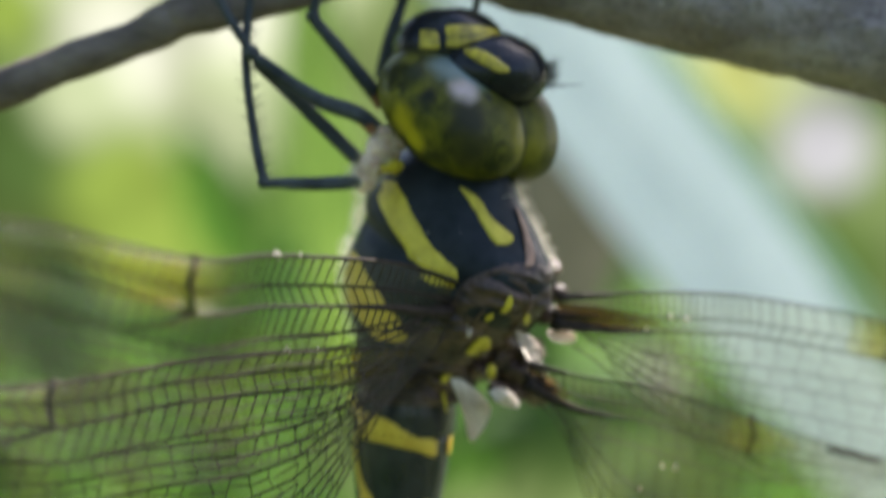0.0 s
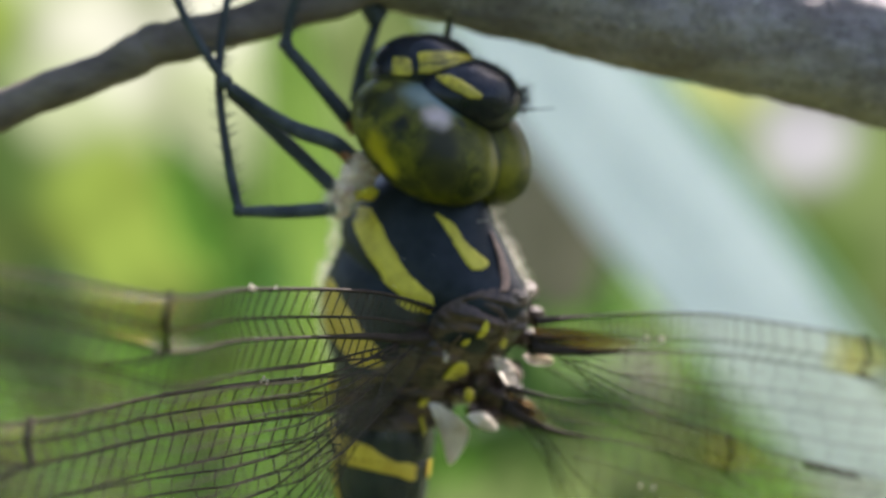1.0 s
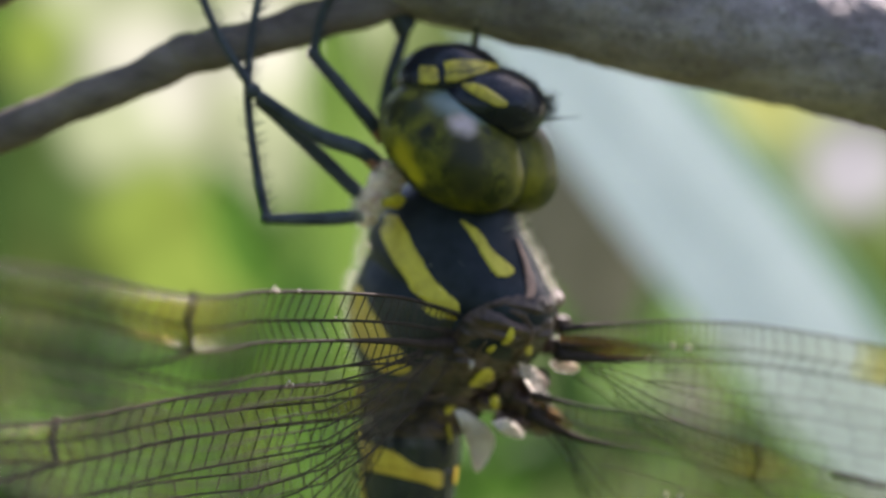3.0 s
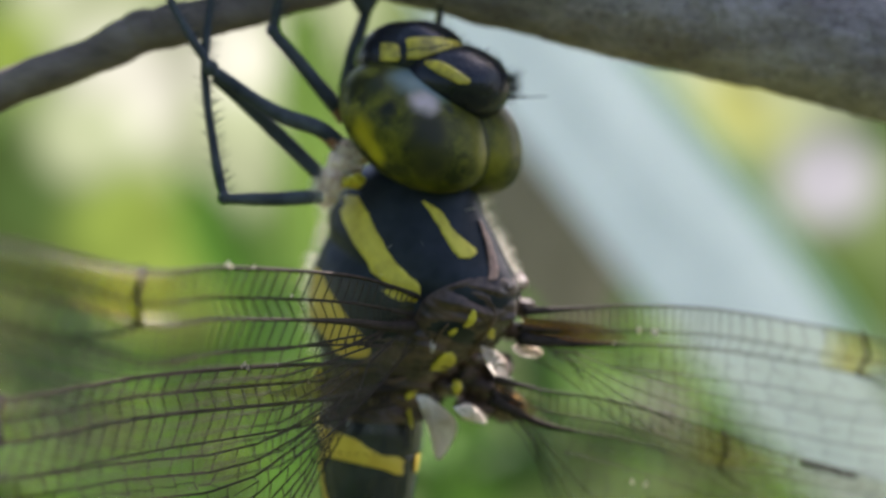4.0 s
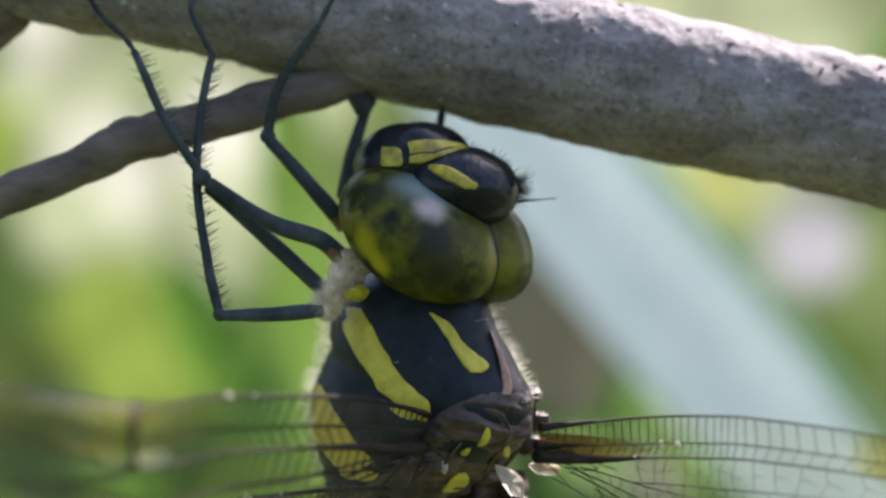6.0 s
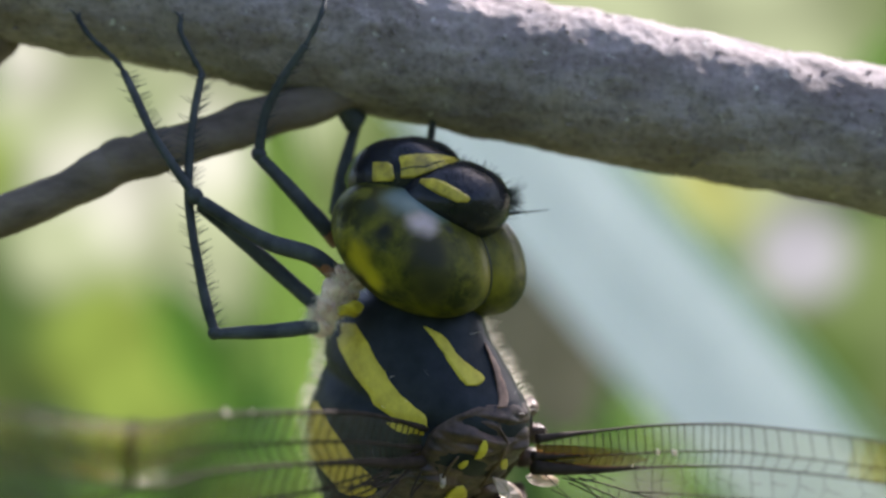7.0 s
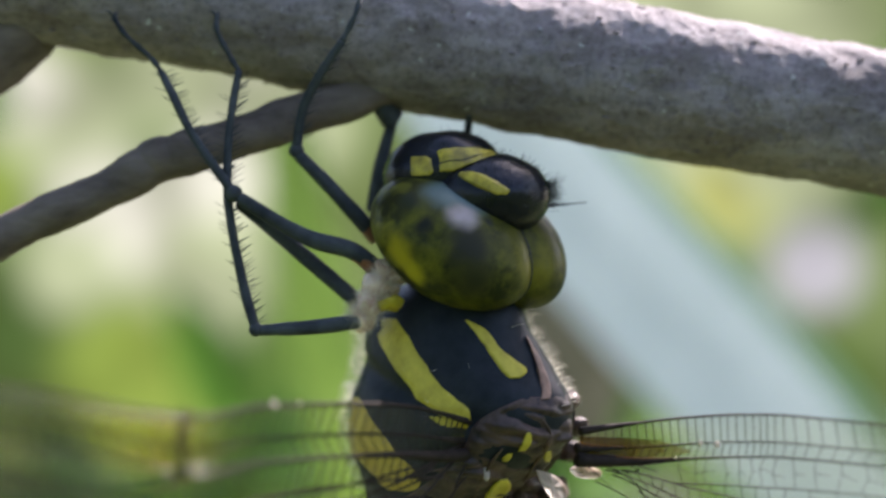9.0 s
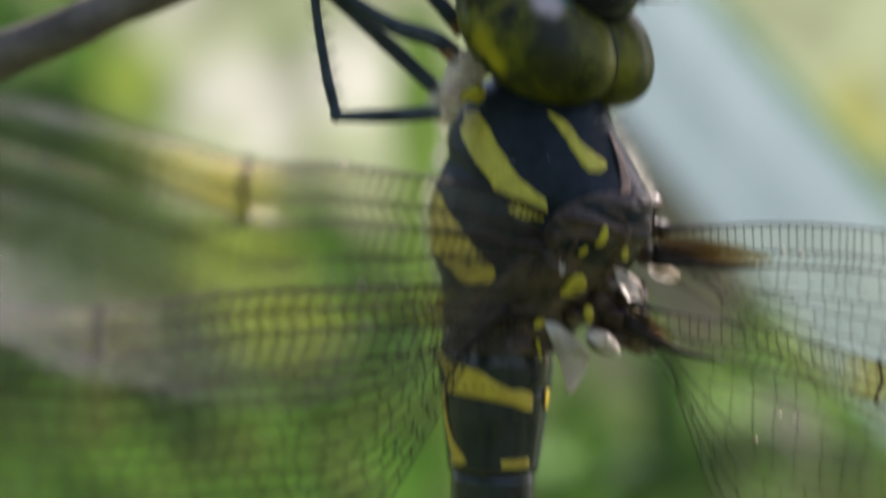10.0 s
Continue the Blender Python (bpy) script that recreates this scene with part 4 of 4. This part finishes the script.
    part("cross_veining", bm, VEIN, wing, "net of dark wing veins", kind="stuff")
    for k, r, e in ((0, 0.2, 0.16), (1, 0.26, 0.13), (2, 0.4, 0.3)):
        bm = bmesh.new()
        tube(bm, [at(e * i / 10, row(k, e * i / 10)) for i in range(11)], [r * (1 - i / 10) + 0.1 for i in range(11)], 8)
        part("wing_base", bm, VEIN, wing, "thick black wing base")
    bm = bmesh.new()
    strip([at(0.86, 0.03), at(0.9, 0.028), at(0.93, 0.03)], 0.36)
    part("wing_mark", bm, VEIN, wing, "dark mark near the wing tip")
    bm = bmesh.new()
    for u, v in ((0, 0), (0.004, 0.01), (-0.003, 0.014), (-0.04, 0.01), (-0.1, 0.15)):
        p = at(dust[0] + u, dust[1] + v) + Vector((0, 0.15, 0.1))
        bmesh.ops.create_icosphere(bm, subdivisions=1, radius=rnd.uniform(0.06, 0.12) * MM, matrix=Matrix.Translation(p * MM) @ Matrix.Diagonal((1, 1, rnd.uniform(1, 2.2), 1)))
    part("dust_specks", bm, PALE, wing, "whitish specks of dust", kind="stuff")


def make_wings():
    fore = [(0, 0.2), (0.05, 0.32), (0.12, 0.55), (0.22, 0.82), (0.3, 0.95), (0.45, 1.0), (0.75, 0.92), (0.9, 0.62), (0.97, 0.36), (1, 0.12)]
    hind = [(0, 0.12), (0.06, 0.2), (0.1, 0.3), (0.17, 0.62), (0.25, 0.95), (0.33, 1.06), (0.45, 1.0), (0.75, 0.82), (0.9, 0.55), (0.97, 0.32), (1, 0.1)]
    fc = [(a, b * 12.0) for a, b in fore]
    hc = [(a, b * 14.5) for a, b in hind]
    make_wing("fore_wing", [(2.7, 6.9, -6.9), (12, 8.8, -5.1), (24.4, 10.2, -4.3), (32.1, 12.0, -4.25), (46, 13.5, -2.2), (57, 14.5, -2.8)], fc, 0.6, (1.75, 3.0), 0.84, 11, "clear fore wing with dark veins", 0.05, (0.08, 0.15), 0.1)
    make_wing("hind_wing", [(1.6, 4.6, -11.6), (6, 3.7, -11.3), (12, 3.8, -11.0), (24, 3.9, -11.0), (34.2, 3.7, -11.7), (46, 3.5, -11.3), (54, 3.5, -12.1)], hc, 0.667, (1.15, 2.5), 0.9, 12, "clear broad hind wing with dark veins", 0.36, (0.05, 0.1), 0.04, 1.1)
    make_wing("fore_wing", [(-1.8, 11.4, -7.4), (-5.2, 13.1, -7.1), (-8.9, 14.9, -6.88), (-12.9, 16.8, -6.9), (-17.2, 18.9, -7.25), (-26.7, 23.5, -8.8), (-42.2, 30.9, -12.3), (-53.7, 35.9, -15.6)], [(a, b * 1.12) for a, b in fc], 0.72, (1.9, 2.9), 1.2, 13, "clear fore wing with dark veins", 0.3, (0.04, 0.03), 0.05, 0.7, 6, (0.36, 0.2))
    make_wing("hind_wing", [(-0.3, 10.5, -11.9), (-3.8, 12.4, -12.68), (-8.4, 14.8, -13.4), (-13.2, 17.4, -14.78), (-18.6, 20.3, -16.55), (-28.8, 25.8, -19.62)], [(a, b * 1.12) for a, b in hc], 0.72, (1.5, 2.5), 1.0, 14, "clear broad hind wing with dark veins", 0.17, (0.1, 0.1), 0.05, 0.6, 6, (0.5, 0.3))


thorax = make_thorax()
make_wing_roots(thorax)
make_hair(thorax)
make_head()
make_abdomen()
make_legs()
make_wings()


# ---- far leaves, seen against the sky ----
def blade(name, a, b, width, mat, label, bend=0.03, twist=0.3, seed=0, category="leaf"):
    """A long leaf from a to b with a folded midrib, in metres."""
    bm = bmesh.new()
    a, b = Vector(a), Vector(b)
    d = (b - a).normalized()
    face = Vector((0, -1, 0))
    s = d.cross(face).normalized()
    nrm = s.cross(d)
    rows_ = []
    for i in range(25):
        u = i / 24
        w = width * (math.sin(math.pi * min(1, 0.12 + 0.88 * u)) ** 0.55) * (1 - 0.25 * u) * (1 + 0.06 * noise.noise((u * 5, seed, 0)))
        c = a + (b - a) * u + nrm * bend * math.sin(math.pi * u) + s * 0.3 * bend * math.sin(2.3 * u + seed)
        ang = twist * (u - 0.5)
        t = s * math.cos(ang) + nrm * math.sin(ang)
        row = [bm.verts.new(c + t * w * 0.5 * k / 3 + nrm * abs(k) / 3 * w * 0.03) for k in range(-3, 4)]
        rows_.append(row)
    for r0, r1 in zip(rows_, rows_[1:]):
        for k in range(6):
            bm.faces.new((r0[k], r0[k + 1], r1[k + 1], r1[k]))
    spine = [r[3].co.copy() for r in rows_]
    ob = part(name, bm, mat, None)
    tagged(ob, label, category, "leaves behind the branch")
    bm = bmesh.new()
    tube(bm, spine, [width * 0.012 * (1.1 - i / 24) for i in range(25)], 6, 1.0)
    part("midrib", bm, mat, ob, "pale midrib")
    return ob


def far(px, py, d):
    """A place at the distance d from the viewpoint, px and py thousandths of it to the side and up."""
    return (px * d / 1000, d - 0.109, py * d / 1000)


FAR_BLADES = [
    # side and up of both ends, distance, width over distance, material, label
    (-53, 217, 470, -356, 0.62, 87, LEAF_BLUE, "broad blue-green leaf blurred behind the dragonfly"),
    (76, 143, 305, -121, 0.66, 19, LEAF_TEAL, "narrow teal leaf edge beside the blue-green leaf"),
    (-52, 96, -30, -150, 0.6, 42, LEAF_MID, "green leaf hanging behind the dragonfly"),
    (-256, 45, -272, -178, 0.6, 50, LEAF_DARK, "dark green leaf hanging behind the twig"),
    (46, 44, 112, -92, 0.8, 92, LEAF_BROWN, "withered brown leaf behind the dragonfly"),
]
for i, (x0, y0, x1, y1, d, w, mat, label) in enumerate(FAR_BLADES):
    blade("leaf", far(x0, y0, d), far(x1, y1, d * 1.04), w * d / 1000, mat, label, 0.02, 0.3, i)


TONE_CLUMPS = [
    # side, up, reach and kind of each shrub clump and painted backdrop tone
    (-275, -66, 83, 'dark'), (-243, -28, 48, 'dark'), (-224, -70, 48, 'dark'), (-218, -152, 89, 'olive'), (-71, -121, 64, 'green'), (-62, -50, 50, 'green'), (116, -108, 41, 'green'), (69, -63, 41, 'brown'), (104, -38, 35, 'brown'), (142, -146, 35, 'mauve'), (205, -175, 51, 'olive'), (97, -171, 35, 'dark'), (164, 134, 105, 'soft'), (-192, 96, 41, 'soft'), (-116, 131, 38, 'soft'), (-84, 77, 29, 'pale'), (-118, 30, 50, 'soft'), (-114, -6, 32, 'soft'), (-71, 134, 22, 'pale'), (-59, 99, 35, 'soft'), (-166, 44, 33, 'pale'), (-105, 66, 24, 'pale'), (-186, 14, 26, 'soft'), (-211, 121, 22, 'pale'), (-154, -44, 38, 'bright'), (-141, -89, 38, 'bright'), (145, 77, 25, 'soft'), (194, 54, 25, 'yellow'), (228, 80, 35, 'soft'), (242, 10, 25, 'white'), (250, -63, 29, 'green'), (-233, 61, 22, 'bright'), (-132, -165, 70, 'olive'),
]


def make_thicket():
    """Shrub leaves far behind, uncounted."""
    rnd = random.Random(21)
    made = {k: bmesh.new() for k in ("bright", "green", "dark", "pale")}

    def leaf(bm, c, ln, wd):
        a = Vector((rnd.gauss(0, 1), rnd.gauss(0, 0.5), rnd.gauss(-0.4, 1))).normalized()
        s = a.cross(Vector((rnd.gauss(0, 0.5), -1, rnd.gauss(0, 0.7)))).normalized()
        n = a.cross(s) * ln * 0.08
        v = [bm.verts.new(p) for p in (c, c + a * ln * 0.35 + s * wd * 0.5 + n, c + a * ln * 0.7 + s * wd * 0.38 + n, c + a * ln, c + a * ln * 0.7 - s * wd * 0.38 + n, c + a * ln * 0.35 - s * wd * 0.5 + n)]
        bm.faces.new((v[0], v[1], v[2], v[3]))
        bm.faces.new((v[0], v[3], v[4], v[5]))

    for _ in range(650):
        x, y = rnd.uniform(-600, 600), rnd.uniform(-480, 440)
        if x > 190 and -130 < y < 60 or -165 < x < 0 and -60 < y < 150:
            continue
        near = min(TONE_CLUMPS, key=lambda k: math.hypot(x - k[0], y - k[1]) / k[2])
        reach = math.hypot(x - near[0], y - near[1]) / near[2]
        kind = {"olive": "green", "brown": "dark", "mauve": "dark"}.get(near[3], near[3])
        if reach < 1.25 and (kind not in made or kind in ("pale", "bright")):
            continue
        key = kind if kind in ("green", "dark") and reach < 1.4 and rnd.random() < 0.9 else "green"
        d = {"pale": rnd.uniform(1.75, 2.1), "bright": rnd.uniform(1.4, 1.7), "green": rnd.uniform(1.4, 1.75), "dark": rnd.uniform(1.3, 1.6)}[key]
        leaf(made[key], Vector(far(x, y, d)), rnd.uniform(0.09, 0.17), rnd.uniform(0.04, 0.07))
    # pale sunlit far woods: a self-glowing backdrop, bright and dim patches painted in
    m = bpy.data.materials.new("glowing_woods")
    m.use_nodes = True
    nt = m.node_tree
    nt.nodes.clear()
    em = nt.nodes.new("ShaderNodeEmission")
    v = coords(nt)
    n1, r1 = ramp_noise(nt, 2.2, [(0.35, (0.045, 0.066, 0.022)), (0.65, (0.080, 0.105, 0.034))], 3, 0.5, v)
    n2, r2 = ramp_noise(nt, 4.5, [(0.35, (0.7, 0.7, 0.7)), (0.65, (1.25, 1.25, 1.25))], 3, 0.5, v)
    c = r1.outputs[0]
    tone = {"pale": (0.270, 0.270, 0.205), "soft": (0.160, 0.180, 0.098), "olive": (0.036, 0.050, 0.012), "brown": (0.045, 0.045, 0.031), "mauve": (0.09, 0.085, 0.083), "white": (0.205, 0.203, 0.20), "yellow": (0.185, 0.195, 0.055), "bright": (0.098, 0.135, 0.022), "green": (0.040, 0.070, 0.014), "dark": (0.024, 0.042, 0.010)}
    for x, y, r, key in TONE_CLUMPS:
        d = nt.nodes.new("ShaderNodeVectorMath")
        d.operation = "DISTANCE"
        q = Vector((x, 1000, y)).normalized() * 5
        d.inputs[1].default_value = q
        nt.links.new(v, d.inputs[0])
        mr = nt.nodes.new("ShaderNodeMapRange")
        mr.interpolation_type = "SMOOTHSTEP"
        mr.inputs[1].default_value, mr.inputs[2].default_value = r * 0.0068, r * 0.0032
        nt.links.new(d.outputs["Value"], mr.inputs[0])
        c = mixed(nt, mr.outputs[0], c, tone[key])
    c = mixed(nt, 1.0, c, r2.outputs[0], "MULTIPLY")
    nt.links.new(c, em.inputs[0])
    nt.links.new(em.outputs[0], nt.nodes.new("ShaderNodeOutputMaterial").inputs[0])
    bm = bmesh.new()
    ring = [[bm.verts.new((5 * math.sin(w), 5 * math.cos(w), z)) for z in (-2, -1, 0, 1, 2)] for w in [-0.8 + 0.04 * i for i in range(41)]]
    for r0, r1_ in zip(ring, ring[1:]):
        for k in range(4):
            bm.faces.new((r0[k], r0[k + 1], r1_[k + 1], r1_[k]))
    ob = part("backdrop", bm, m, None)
    tagged(ob, "glowing backdrop with pale hazy sunlit woods painted on", "backdrop", kind="structure")
    mats = {"bright": LEAF_BRIGHT, "green": LEAF_GREEN, "dark": LEAF_DARK, "pale": LEAF_PALE}
    for key, bm in made.items():
        ob = part("shrub_leaves", bm, mats[key], None, smooth=False)
        tagged(ob, "blurred %s shrub leaves far behind the branch" % key, "foliage", kind="stuff")
    # unseen shrubs added round the viewpoint, open to the sky above and in one gap
    bm = bmesh.new()
    # they dim the skylight; the gap leaves a sky reflection for the eye
    gap = Vector((0.36, -0.66, 0.66)).normalized()
    for _ in range(3600):
        az, el = rnd.uniform(0.35 * math.pi, 1.65 * math.pi), rnd.uniform(-0.6, 1.1)
        d = Vector((math.sin(az) * math.cos(el), math.cos(az) * math.cos(el), math.sin(el)))
        if d.angle(gap) < 0.55:
            continue
        leaf(bm, Vector((0, 0.2, 0)) + d * rnd.uniform(1.5, 2.0), rnd.uniform(0.12, 0.26), rnd.uniform(0.05, 0.1))
    ob = part("shrub_leaves", bm, LEAF_GREEN, None, smooth=False)
    tagged(ob, "unseen green shrub leaves added to dim the clearing", "foliage", kind="stuff")


make_thicket()
